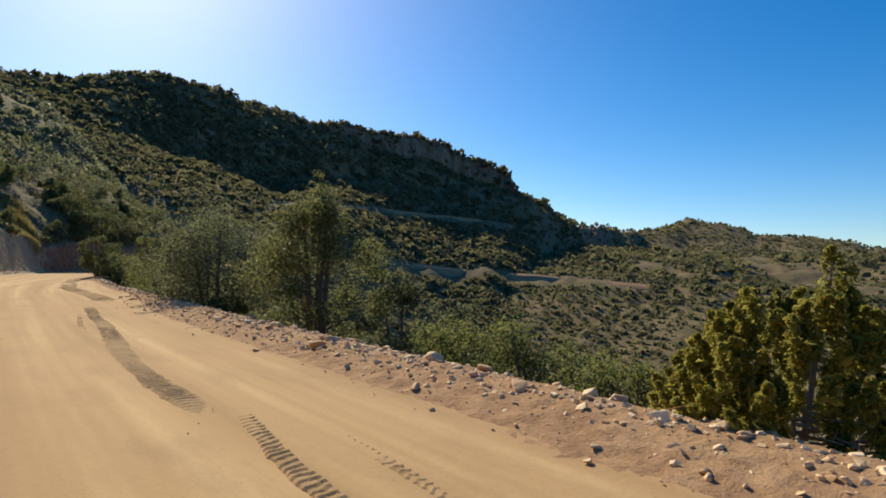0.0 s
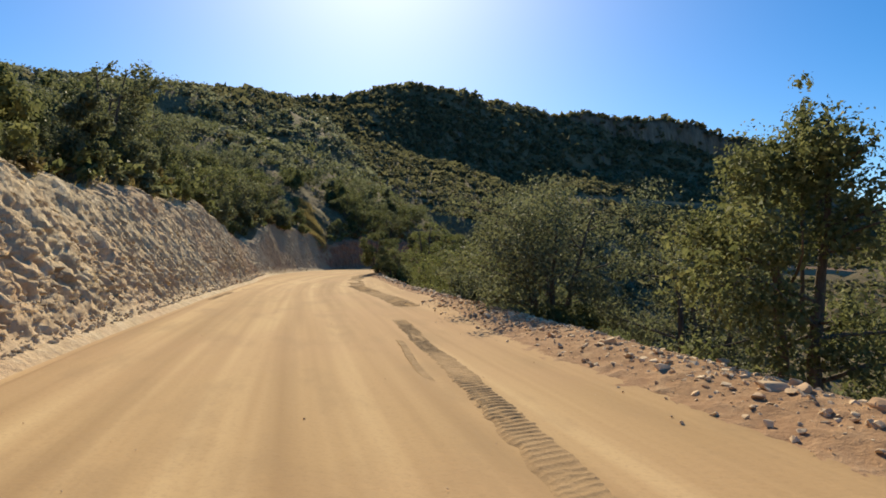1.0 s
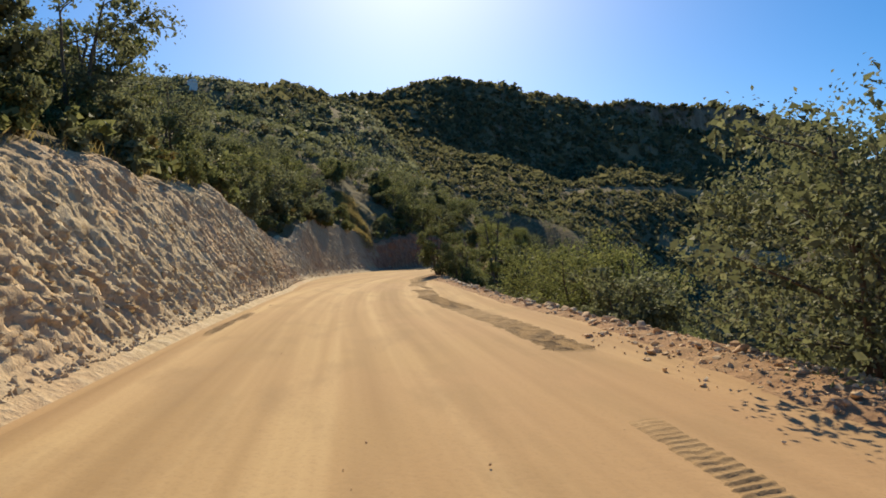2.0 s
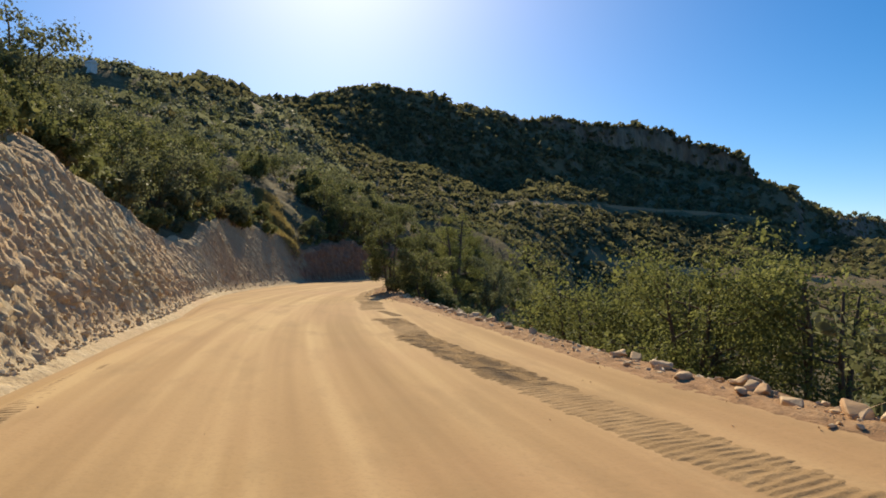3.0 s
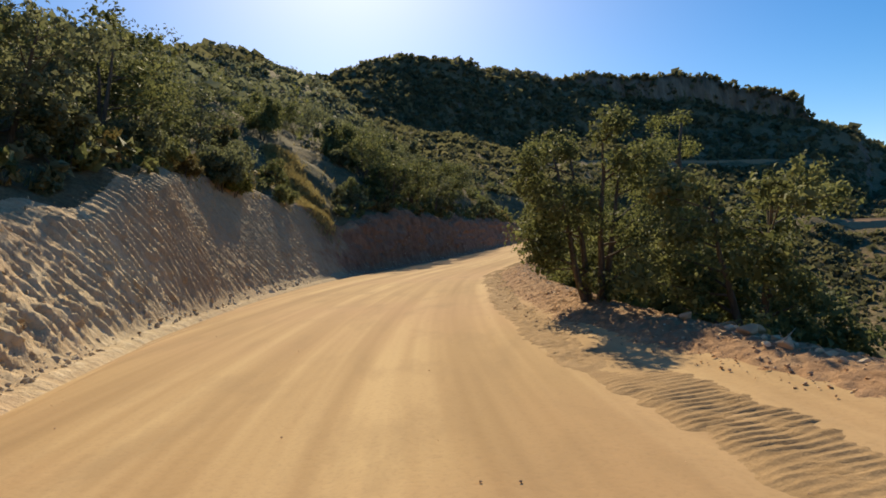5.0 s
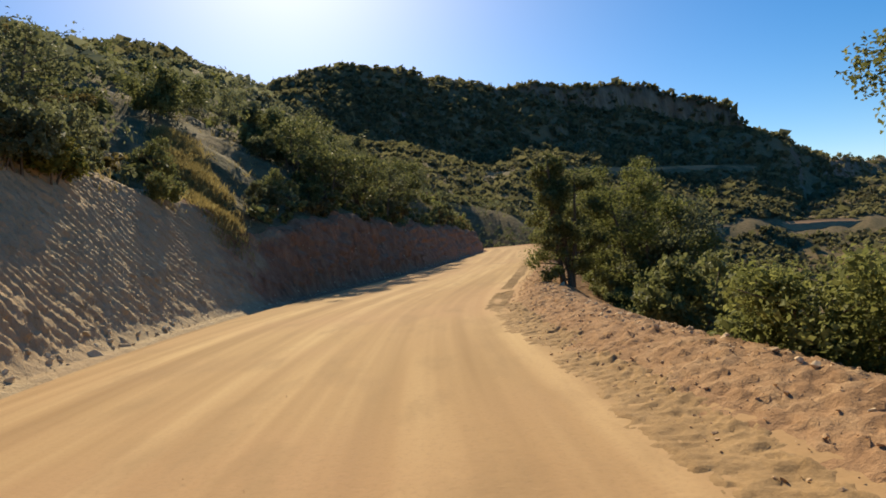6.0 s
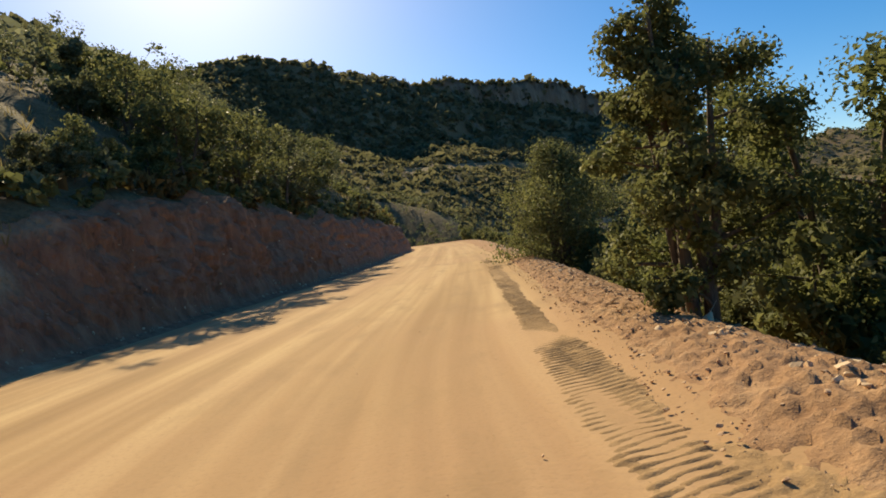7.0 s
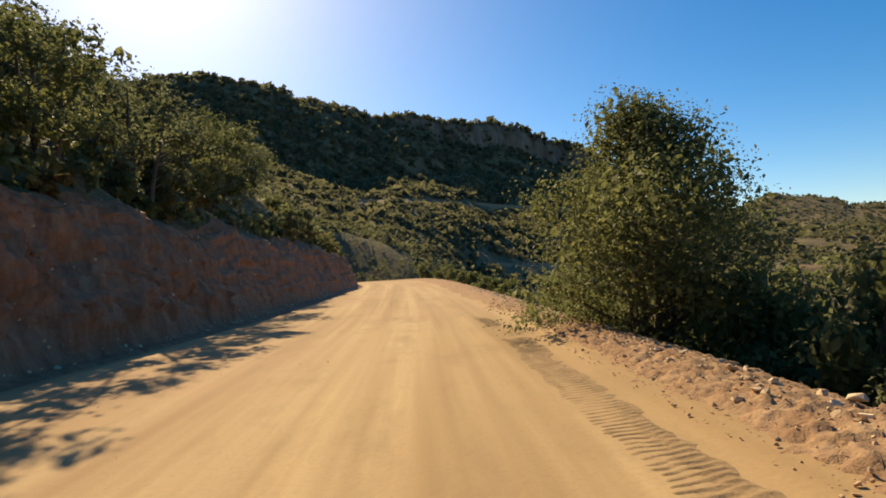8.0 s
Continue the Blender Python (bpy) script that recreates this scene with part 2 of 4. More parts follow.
def to_line(x, y):
    """The nearest station along the road, and the signed distance to its right."""
    x, y = np.ravel(x).astype(float), np.ravel(y).astype(float)
    s, d = np.empty(len(x)), np.empty(len(x))
    for a in range(0, len(x), 20000):
        xx, yy = x[a:a + 20000, None], y[a:a + 20000, None]
        q = (xx - LINE[None, :, 0]) ** 2 + (yy - LINE[None, :, 1]) ** 2
        i = q.argmin(1)
        s[a:a + 20000] = LINE_S[i]
        side = (xx[:, 0] - LINE[i, 0]) * LINE_R[i, 0] + (yy[:, 0] - LINE[i, 1]) * LINE_R[i, 1]
        d[a:a + 20000] = np.sqrt(q[np.arange(len(i)), i]) * np.where(side >= 0, 1, -1)
    return s, d


def hash2(i, j, k):
    v = np.sin(i * 127.1 + j * 311.7 + k * 74.7) * 43758.5453
    return v - np.floor(v)


def vnoise(x, y, k=0):
    i, j = np.floor(x), np.floor(y)
    u, v = x - i, y - j
    u, v = u * u * (3 - 2 * u), v * v * (3 - 2 * v)
    return ((hash2(i, j, k) * (1 - u) + hash2(i + 1, j, k) * u) * (1 - v) + (hash2(i, j + 1, k) * (1 - u) + hash2(i + 1, j + 1, k) * u) * v) * 2 - 1


def facets(x, y, k=0):
    """Angular broken-rock relief: tilted flat cells. About -1 to 1."""
    ix, iy = np.floor(x), np.floor(y)
    best, out = np.full(np.shape(x), 9.0), np.zeros(np.shape(x))
    for a in (-1, 0, 1):
        for b in (-1, 0, 1):
            cx, cy = ix + a, iy + b
            px, py = cx + hash2(cx, cy, k), cy + hash2(cx, cy, k + 5)
            d = (x - px) ** 2 + (y - py) ** 2
            v = hash2(cx, cy, k + 9) - 0.5 + (x - px) * (hash2(cx, cy, k + 13) - 0.5) * 1.6 + (y - py) * (hash2(cx, cy, k + 21) - 0.5) * 1.6
            near = d < best
            out, best = np.where(near, v, out), np.where(near, d, best)
    return out


def fbm(x, y, k=0, octaves=4):
    return sum(vnoise(x * 2**o, y * 2**o, k + 17 * o) / 2**o for o in range(octaves))


# the far ridge seen from the middle of the road: bearing (left of +y), distance, crest height, foot of the cliff
HUB = np.array((-22.0, 32.0))
RIDGE = np.array([(-180, 900, 60, 40), (-120, 900, 60, 40), (-75, 1500, 70, 40), (-50, 1500, 40, 25), (-38.5, 1500, 45, 30), (-36, 1500, 68, 40), (-32.2, 1500, 79, 50), (-28.9, 1500, 86, 50), (-26.7, 1500, 107, 60),
                  (-23.8, 1500, 122, 60), (-20, 1350, 82, 50), (-17.3, 1150, 80, 50), (-14.7, 700, 50, 40), (-12.1, 625, 66, 55), (-9.8, 590, 76, 66), (-9.2, 585, 90, 68), (-8.4, 580, 96, 67), (-5.9, 572, 106, 66),
                  (-1.8, 555, 115, 67), (2.7, 540, 125, 72), (7.4, 520, 129, 78), (9.9, 510, 124, 79), (12.4, 500, 128, 80), (17.5, 480, 130, 82), (20.8, 460, 134, 80), (24.9, 455, 133, 80), (28, 450, 128, 78),
                  (31.2, 450, 119, 74), (34, 450, 118, 72), (45, 470, 125, 70), (90, 600, 110, 70), (180, 900, 60, 40)], float)


def far_height(x, y):
    dx, dy = x - HUB[0], y - HUB[1]
    r, az = np.hypot(dx, dy), np.degrees(np.arctan2(-dx, dy))
    az = az + 0.35 * fbm(az * 0.9, r * 0.004, 5, 3)
    rc, hc, hb = (np.interp(az, RIDGE[:, 0], RIDGE[:, k]) for k in (1, 2, 3))
    hc, hb = hc + np.interp(az, [-12, -4, 6, 40], [5, 6, 2, 1]), hb + np.interp(az, [3, 8, 12, 22, 30, 40], [2, -12, -26, -14, 2, 2])
    cliff = np.interp(az, [-40, -14, -9.5, -2, 4, 12, 40], [0.14, 0.14, 0.075, 0.09, 0.13, 0.24, 0.24])
    bare = np.interp(az, [-11, -9.3, 0, 6, 12], [0.0, 0.62, 0.45, 0.22, 0.1])
    q = r / rc
    low = -46 + 0 * q
    z = np.where(q > 1, hc - (q - 1) * rc * 0.12, 0)
    m = (q <= 1) & (q > 1 - cliff)
    f = np.clip((q - (1 - cliff)) / cliff, 0, 1)
    z = np.where(m, hb + (hc - hb) * np.where(f < 0.8, f / 0.8 * (1 - bare), np.where(f < 0.88, 1 - bare + bare * (f - 0.8) / 0.08, 1.0)), z)
    k = np.clip((q - 0.34) / (1 - cliff - 0.34), 0, 1)
    slope = low + (hb - low) * (0.75 * k**0.7 + 0.25 * k**3)
    head = np.clip((az + 13) / 25, 0, 1)                    # the valley's head climbs evenly from the road to the foot of the cliff
    start = np.interp(az, [-13, 12], [330, 120])
    even = -4 + (hb + 4) * np.clip((r - start) / ((1 - cliff) * rc - start), 0, 1)
    z = np.where(q <= 1 - cliff, slope + (np.maximum(slope, even) - slope) * head * head * (3 - 2 * head), z)
    side = np.clip((3 - az) / 18, 0, 1) * np.clip((az + 75) / 25, 0, 1)
    mid = -46 + (np.interp(r, [110, 150, 250, 350, 480, 640, 820], [0, 5, 24, 43, 62, 74, 62])) * np.interp(az, [-60, -38, -14], [0.72, 0.84, 1.0])
    z = z + (np.maximum(z, mid) - z) * side * side * (3 - 2 * side)
    rough = np.clip((r - 120) / 200, 0, 1)
    z += rough * (4.5 * fbm(x * 0.016, y * 0.016, 2, 4) + 1.2 * fbm(x * 0.09, y * 0.09, 9, 3))
    return z


def hill_height(u, s):
    """The hillside above the cut, u metres beyond the foot of the cut."""
    top = cut_top(s)
    z = np.interp(u, [2.6, 10, 27, 60, 80, 115, 150, 260], [0, 5.3, 13.6, 25, 30.5, 37, 39, 34])
    far = np.interp(s, [0, 40, 60, 85, 100, 130, 150, 200], [0.70, 0.70, 0.78, 0.86, 0.84, 0.8, 0.5, 0.25])
    near = np.interp(s, [0, 40, 60, 85, 100, 130, 150, 200], [0.66, 0.66, 0.80, 0.95, 1.15, 1.2, 0.8, 0.3])
    k = np.clip((u - 25) / 45, 0, 1)
    z = z * (near * (1 - k) + far * k)
    return top + z * (1 + 0.1 * fbm(s * 0.03, u * 0.02, 3, 2)) + 0.55 * fbm(s * 0.16, u * 0.16, 4, 3) * np.clip((u - 2.5) / 5, 0, 1)


def cut_run(s):
    """How far the top of the cut is set back from its foot."""
    return np.interp(s, [0, 54, 58.5, 63, 68, 77, 81, 90, 300], [2.6, 2.6, 1.6, 1.8, 3.8, 3.7, 1.4, 1.6, 1.4])


def cut_top(s):
    return np.interp(s, [-60, 0, 15, 21, 24, 33, 40, 50, 54, 58, 62, 68, 73, 77, 80, 85, 90, 110, 140, 150, 165, 300], [3, 3, 3.0, 3.2, 2.9, 4.0, 4.1, 3.6, 3.0, 2.7, 3.4, 5.2, 5.2, 4.2, 3.0, 3.4, 3.6, 3.0, 2.6, 2.0, 1.5, 1.5]) + 0.3 * vnoise(np.asarray(s) * 0.31, 0 * np.asarray(s), 8) + 0.22 * vnoise(np.asarray(s) * 0.9, 0 * np.asarray(s), 18)


def bench_height(s, d):
    """Cross section of the road bench: cut, road, bank and the slope that falls away."""
    s, d = np.asarray(s, float), np.asarray(d, float)
    le, re = left_edge(s), right_edge(s)
    z = 0.02 * vnoise(s * 0.12, d * 0.5, 11) * np.ones_like(d)
    u = le - d
    w = cut_run(s)
    z = np.where(u > 0, np.where(u < w, np.interp(u / w, [0, 0.08, 0.82, 1], [0, 0.05, 0.92, 1]) * cut_top(s), hill_height(np.maximum(u - w, 0) + 2.6, s)), z)
    z = np.where(u < 0, z - 0.13 * np.exp(-((u + 0.45) / 0.2) ** 2), z)          # shallow gutter below the cut
    v = d - re
    mound = np.interp(s, [0, 26, 34, 48, 56, 62, 78, 90, 110, 300], [0.17, 0.17, 0.10, 0.10, 0.2, 0.24, 0.17, 0.15, 0.15, 0.15])
    z = z + np.where(v < 0.3, mound * np.exp(-((np.minimum(v, 0) + 0.25) / 0.75) ** 2), 0)
    fall = np.interp(v, [0, 0.5, 1.4, 8, 30, 70, 110], [0, -0.05, -0.7, -4.9, -19, -41, -48])
    z = np.where(v > 0, fall + 0.4 * fbm(s * 0.2, d * 0.2, 6, 3) * np.clip((v - 0.5) / 3, 0, 1) + mound * np.exp(-((v + 0.25) / 0.75) ** 2) * (v < 1.5), z)
    return z + road_z(s)


SPUR = np.array([(-114, 163, 44.5), (-126, 151, 48.5), (-141, 139, 50.5), (-160, 115, 47.5), (-180, 85, 47.0), (-205, 40, 47.0)])


def spur_height(x, y):
    """The round-backed spur that stands behind the near hillside."""
    best = np.full(np.shape(x), -99.0)
    for a, b in zip(SPUR[:-1], SPUR[1:]):
        e = b[:2] - a[:2]
        k = np.clip(((x - a[0]) * e[0] + (y - a[1]) * e[1]) / (e @ e), 0, 1)
        away = np.hypot(x - a[0] - k * e[0], y - a[1] - k * e[1])
        best = np.maximum(best, a[2] + k * (b[2] - a[2]) - 0.60 * (np.sqrt(away**2 + 100) - 10))
    best = best + 7.5 * np.exp(-((x + 113) ** 2 + (y - 107) ** 2) / 18**2)          # the shoulder that carries the hut
    return best + 1.8 * fbm(x * 0.03, y * 0.03, 31, 3)


def place_height(x, y):
    s, d = to_line(x, y)
    x, y = np.ravel(x), np.ravel(y)
    near, far = bench_height(s, d), far_height(x, y)
    lift = np.clip((np.abs(d) - 25) / 50, 0, 1)
    near = np.where(d < -12, np.maximum(near, near + (spur_height(x, y) - near) * np.clip((-d - 12) / 25, 0, 1)), near)
    z = np.where(d > 0, np.maximum(near, near + (far - near) * np.clip((d - 10) / 20, 0, 1)), np.where(lift > 0, np.maximum(near, far * lift + near * (1 - lift)), near))
    return z, s, d


def ground_at(x, y):
    return float(place_height(np.array([x]), np.array([y]))[0][0])


# ---------------------------------------------------------------- mesh helpers
def mesh_object(name, verts, faces, mats, parent=None, label="", smooth=False, mat_index=None):
    me = bpy.data.meshes.new(name)
    me.from_pydata([tuple(v) for v in verts] if not isinstance(verts, list) else verts, [], faces)
    for m in mats if isinstance(mats, (list, tuple)) else [mats]:
        me.materials.append(m)
    if mat_index is not None:
        me.polygons.foreach_set("material_index", np.asarray(mat_index, np.int32))
    if smooth:
        me.polygons.foreach_set("use_smooth", np.ones(len(me.polygons), bool))
    me.update()
    ob = new(name, me)
    if parent is not None:
        ob.parent = parent
    if label:
        ob["label"] = label
    return ob


def quads(verts, mat, name, parent=None, label=""):
    """Loose quads (n x 4 x 3) as one fast mesh."""
    n = len(verts)
    me = bpy.data.meshes.new(name)
    me.vertices.add(4 * n)
    me.vertices.foreach_set("co", np.asarray(verts, np.float32).ravel())
    me.loops.add(4 * n)
    me.loops.foreach_set("vertex_index", np.arange(4 * n, dtype=np.int32))
    me.polygons.add(n)
    me.polygons.foreach_set("loop_start", np.arange(0, 4 * n, 4, dtype=np.int32))
    me.materials.append(mat)
    me.update(calc_edges=True)
    me.validate()
    ob = new(name, me)
    if parent is not None:
        ob.parent = parent
    if label:
        ob["label"] = label
    return ob


def grid_faces(nu, nv):
    i, j = np.meshgrid(np.arange(nu - 1), np.arange(nv - 1), indexing="ij")
    a = (i * nv + j).ravel()
    return np.stack([a, a + nv, a + nv + 1, a + 1], 1)


def sheet(name, grid, mat, uv=None, smooth=True, mat_index=None):
    """A surface from an (nu, nv, 3) grid of points."""
    nu, nv = grid.shape[:2]
    f = grid_faces(nu, nv)
    me = bpy.data.meshes.new(name)
    me.vertices.add(nu * nv)
    me.vertices.foreach_set("co", grid.reshape(-1).astype(np.float32))
    me.loops.add(f.size)
    me.loops.foreach_set("vertex_index", f.ravel().astype(np.int32))
    me.polygons.add(len(f))
    me.polygons.foreach_set("loop_start", np.arange(0, f.size, 4, dtype=np.int32))
    if uv is not None:
        lay = me.uv_layers.new(name="UVMap")
        lay.data.foreach_set("uv", uv.reshape(-1, 2)[f.ravel()].ravel().astype(np.float32))
    for m in mat if isinstance(mat, (list, tuple)) else [mat]:
        me.materials.append(m)
    if mat_index is not None:
        me.polygons.foreach_set("material_index", mat_index.ravel().astype(np.int32))
    if smooth:
        me.polygons.foreach_set("use_smooth", np.ones(len(f), bool))
    me.update(calc_edges=True)
    me.validate()
    return new(name, me)


# ---------------------------------------------------------------- ground, road, cut
def build_ground():
    az = np.radians(np.unique(np.r_[np.linspace(-180, -60, 60), np.linspace(-60, -42, 40), np.linspace(-42, 70, 340), np.linspace(70, 180, 60)]))
    r = np.r_[0.5, 2.0, 4.0, np.geomspace(6, 370, 130), np.linspace(374, 640, 84), np.geomspace(650, 2600, 42)]
    A, R = np.meshgrid(az, r, indexing="ij")
    X, Y = HUB[0] - np.sin(A) * R, HUB[1] + np.cos(A) * R
    z, s, d = place_height(X, Y)
    u, v = left_edge(s) - d, d - right_edge(s)
    inside = np.clip(1 - np.maximum((u - 6.5) / 1.5, (v - 5) / 1.5), 0, 1)
    steep_face = np.clip((u - 0.4) / 0.3, 0, 1) * np.clip((4.5 - u) / 0.5, 0, 1)
    z = z - 0.7 * inside - 1.0 * steep_face * inside
    z = z - np.clip((R.ravel() - 1700) * 0.05, 0, 200)
    g = np.stack([X.ravel(), Y.ravel(), z], 1).reshape(len(az), len(r), 3)
    n = np.cross(g[1:, :-1] - g[:-1, :-1], g[:-1, 1:] - g[:-1, :-1])
    slope = np.abs(n[..., 2]) / np.maximum(np.linalg.norm(n, axis=2), 1e-9)
    rock = (slope < 0.55) & (R[1:, :-1] > 200)
    ob = sheet("ground", g, [GROUND, CLIFF], mat_index=rock.astype(np.int32))
    return tagged(ob, "scrub-covered valley slopes and cliff-topped mountain ridge", "ground", kind="structure")


def lateral(s, t):
    """Offsets across the bench: t 0 to 1 between the two edges of the road."""
    return left_edge(s) * (1 - t) + right_edge(s) * t


def bank_width(s):
    return np.interp(s, [20, 28, 46, 56, 68, 74, 96, 110], [1.0, 0.42, 0.42, 0.85, 0.85, 0.62, 0.62, 0.8])


def build_road():
    s = np.r_[np.arange(-45, -8, 1.5), np.arange(-8, 100, 0.25), np.arange(100, 192, 0.8)]
    t = np.linspace(0, 1, 60)
    S, Tt = np.meshgrid(s, t, indexing="ij")
    D = lateral(S, Tt) + (Tt - 0.5) * 0.5
    X, Y = at_line(S, D)
    Z = bench_height(S, np.clip(D, left_edge(S) + 0.01, right_edge(S)))
    Z -= 0.12 * np.clip((D - right_edge(S) + 1.25 * bank_width(S)) / 0.4, 0, 1)
    for c in (-1.5, -0.35, 0.95, 1.9):                     # wheel ruts
        w = c + 0.25 * vnoise(S * 0.05, 0 * S, int(c * 10) + 50)
        Z -= 0.022 * np.exp(-((D - w) / 0.16) ** 2)
    g = np.stack([X, Y, Z], 2)
    ob = sheet("road", g, ROAD, uv=np.stack([S, D], 2))
    return tagged(ob, "wide graded dirt road of pale packed earth", "road", kind="structure")


def bank_lump(S, D):
    return 0.014 * fbm(S * 1.1, D * 1.1, 21, 3) + 0.012 * np.abs(fbm(S * 4, D * 4, 22, 3)) + np.interp(S, [48, 56, 92, 98], [0.024, 0.036, 0.036, 0.024]) * facets(S * 6, D * 6, 23) + np.interp(S, [48, 56, 92, 98], [0.016, 0.036, 0.036, 0.016]) * facets(S * 12, D * 12, 24)


def build_bank():
    s = np.r_[np.arange(-45, -5, 1.0), np.arange(-5, 50, 0.08), np.arange(50, 92, 0.05), np.arange(92, 100, 0.1), np.arange(100, 192, 0.6)]
    v = np.r_[np.linspace(-1.9, 1.2, 62), np.linspace(1.4, 6.8, 12)]
    S, V = np.meshgrid(s, v, indexing="ij")
    D = right_edge(S) + np.where(V < 0, V * bank_width(S), V)
    X, Y = at_line(S, D)
    Z = bench_height(S, D)
    lump = bank_lump(S, D)
    blend = np.clip((V + 1.9) / 0.9, 0, 1)
    Z = Z + 0.012 + lump * blend - (0.06 - 0.035 * vnoise(S * 1.3, V * 1.2, 25)) * (1 - blend) - np.clip((V - 5.6), 0, 2) * 0.5
    ob = sheet("bank", np.stack([X, Y, Z], 2), LOOSE, smooth=False)
    return tagged(ob, "loose reddish earth bank along the road edge", "bank", kind="structure")


def build_cut():
    s = np.r_[np.arange(-45, 8, 1.0), np.arange(8, 26, 0.1), np.arange(26, 64, 0.055), np.arange(64, 84, 0.07), np.arange(84, 100, 0.14), np.arange(100, 190, 0.5)]
    u = np.r_[np.linspace(-0.5, 2.9, 112), np.linspace(2.95, 4.3, 26), np.linspace(4.6, 8.4, 10)]
    S, U = np.meshgrid(s, u, indexing="ij")
    D = left_edge(S) - U
    Z = bench_height(S, D)
    face = np.clip((U - 0.05) / 0.4, 0, 1) * np.clip((cut_run(S) + 0.6 - U) / 0.6, 0, 1)
    lean = S * 1.0 + Z * 0.55
    teeth = np.abs(vnoise(lean * 3.4, Z * 0.45, 41)) + 0.5 * np.abs(vnoise(lean * 7.5, Z * 1.1, 45)) - 0.4
    block = fbm(S * 0.9, Z * 0.9, 42, 4)
    crag = np.abs(fbm(lean * 1.5, Z * 1.1, 43, 3))
    low = np.clip(1.3 - Z / 1.6, 0, 1)
    rubble = np.clip(1.25 - Z / 1.5 + 0.5 * vnoise(S * 0.3, 0 * S, 47), 0, 1)
    wave = (lean + 0.3 * vnoise(S * 0.7, Z * 0.5, 53) + 0.06 * vnoise(S * 5, Z * 2.5, 54)) * 3.6
    groove = np.abs((wave % 1.0) * 2 - 1) * np.interp(S, [20, 34, 50, 60, 79, 83, 90], [0.0, 0.01, 0.03, 0.11, 0.12, 0.18, 0.14]) * np.clip(1.6 - 1.2 * rubble, 0, 1)
    slat = np.abs(((S + 0.3 * Z + 0.22 * vnoise(S * 0.8, Z * 0.6, 55) + 0.05 * vnoise(S * 6, Z * 3, 56)) * 5.6) % 1.0 * 2 - 1) * np.interp(S, [20, 28, 52, 58], [0.01, 0.028, 0.045, 0.0]) * np.clip(1.5 - rubble, 0, 1)
    calm = np.interp(S, [54, 59, 79, 82], [1.0, 0.45, 0.45, 1.2])
    push = face * (groove + slat + calm * ( 0.035 * teeth * (1 - 0.6 * rubble) + np.interp(S, [50, 60, 79, 82], [0.04, 0.05, 0.06, 0.2]) * block + np.interp(S, [50, 60, 79, 82], [0.04, 0.03, 0.03, 0.14]) * (crag - 0.4) + (0.05 + 0.05 * rubble) * facets(lean * 2.2, Z * 1.2, 51) + (0.08 + 0.06 * rubble) * facets(lean * 5.0, Z * 2.2, 48) + (0.055 + 0.06 * rubble) * facets(lean * 10.0, Z * 4.6, 49)))
    X, Y = at_line(S, D + push)
    Z = Z + 0.02 + face * calm * 0.05 * facets(S * 8, Z * 5, 44) - np.clip(U - 7.2, 0, 2) * 0.5 - np.clip(-U, 0, 1) * 0.05
    top = (U > cut_run(S) + 0.25 + 0.3 * vnoise(S * 0.8, U, 46))[:-1, :-1]
    ob = sheet("cut_slope", np.stack([X, Y, Z], 2), [CUT, GROUND], smooth=False, mat_index=top.astype(int))
    return tagged(ob, "rough excavated rock and earth cut beside the road", "rock cut", kind="structure")


build_ground()
build_road()
build_bank()
build_cut()


# ---------------------------------------------------------------- trees and bushes
def tube(pts, radii, sides=7):
    pts, radii = np.asarray(pts, float), np.asarray(radii, float)
    tan = np.gradient(pts, axis=0)
    tan /= np.linalg.norm(tan, axis=1)[:, None] + 1e-9
    ref = np.array((0.37, 0.91, 0.13))
    a = np.cross(tan, ref)
    a /= np.linalg.norm(a, axis=1)[:, None] + 1e-9
    b = np.cross(tan, a)
    ang = np.linspace(0, 2 * np.pi, sides, endpoint=False)
    ring = pts[:, None] + radii[:, None, None] * (np.cos(ang)[None, :, None] * a[:, None] + np.sin(ang)[None, :, None] * b[:, None])
    f = []
    for i in range(len(pts) - 1):
        for j in range(sides):
            k = (j + 1) % sides
            f.append((i * sides + j, i * sides + k, (i + 1) * sides + k, (i + 1) * sides + j))
    f.append(tuple(range((len(pts) - 1) * sides, len(pts) * sides)))
    return ring.reshape(-1, 3), f


def join_tubes(tubes):
    vs, fs, n = [], [], 0
    for v, f in tubes:
        vs.append(v)
        fs += [tuple(i + n for i in q) for q in f]
        n += len(v)
    return np.vstack(vs).tolist(), fs


def leaf_quads(rng, centres, radii, counts, size, outward=0.55, flat=0.8, long=1.7, core=0.26):
    """Small folded leaves round clump centres, thicker towards each clump's skin."""
    c = np.repeat(centres, counts, 0)
    r = np.repeat(radii, counts)[:, None]
    n = len(c)
    d = rng.normal(size=(n, 3))
    d /= np.linalg.norm(d, axis=1)[:, None]
    inner = rng.random((n, 1)) < core
    rad = np.where(inner, 0.7, 1.0) * rng.random((n, 1)) ** 0.34
    p = c + d * rad * r * np.array((1, 1, flat)) + rng.normal(size=(n, 3)) * r * 0.07
    nrm = d * outward + rng.normal(size=(n, 3)) * 0.6 + np.array((0, 0, 0.25))
    nrm /= np.linalg.norm(nrm, axis=1)[:, None]
    t = np.cross(nrm, rng.normal(size=(n, 3)))
    t /= np.linalg.norm(t, axis=1)[:, None] + 1e-9
    b = np.cross(nrm, t)
    s = size * (0.6 + 0.8 * rng.random((n, 1))) * np.where(inner, 2.1, 1.0)
    w = s / long
    fold = nrm * s * 0.12
    return np.stack([p - t * s * 0.5, p + b * w * 0.5 + fold, p + t * s * 0.5 - fold, p - b * w * 0.5 + fold], 1)


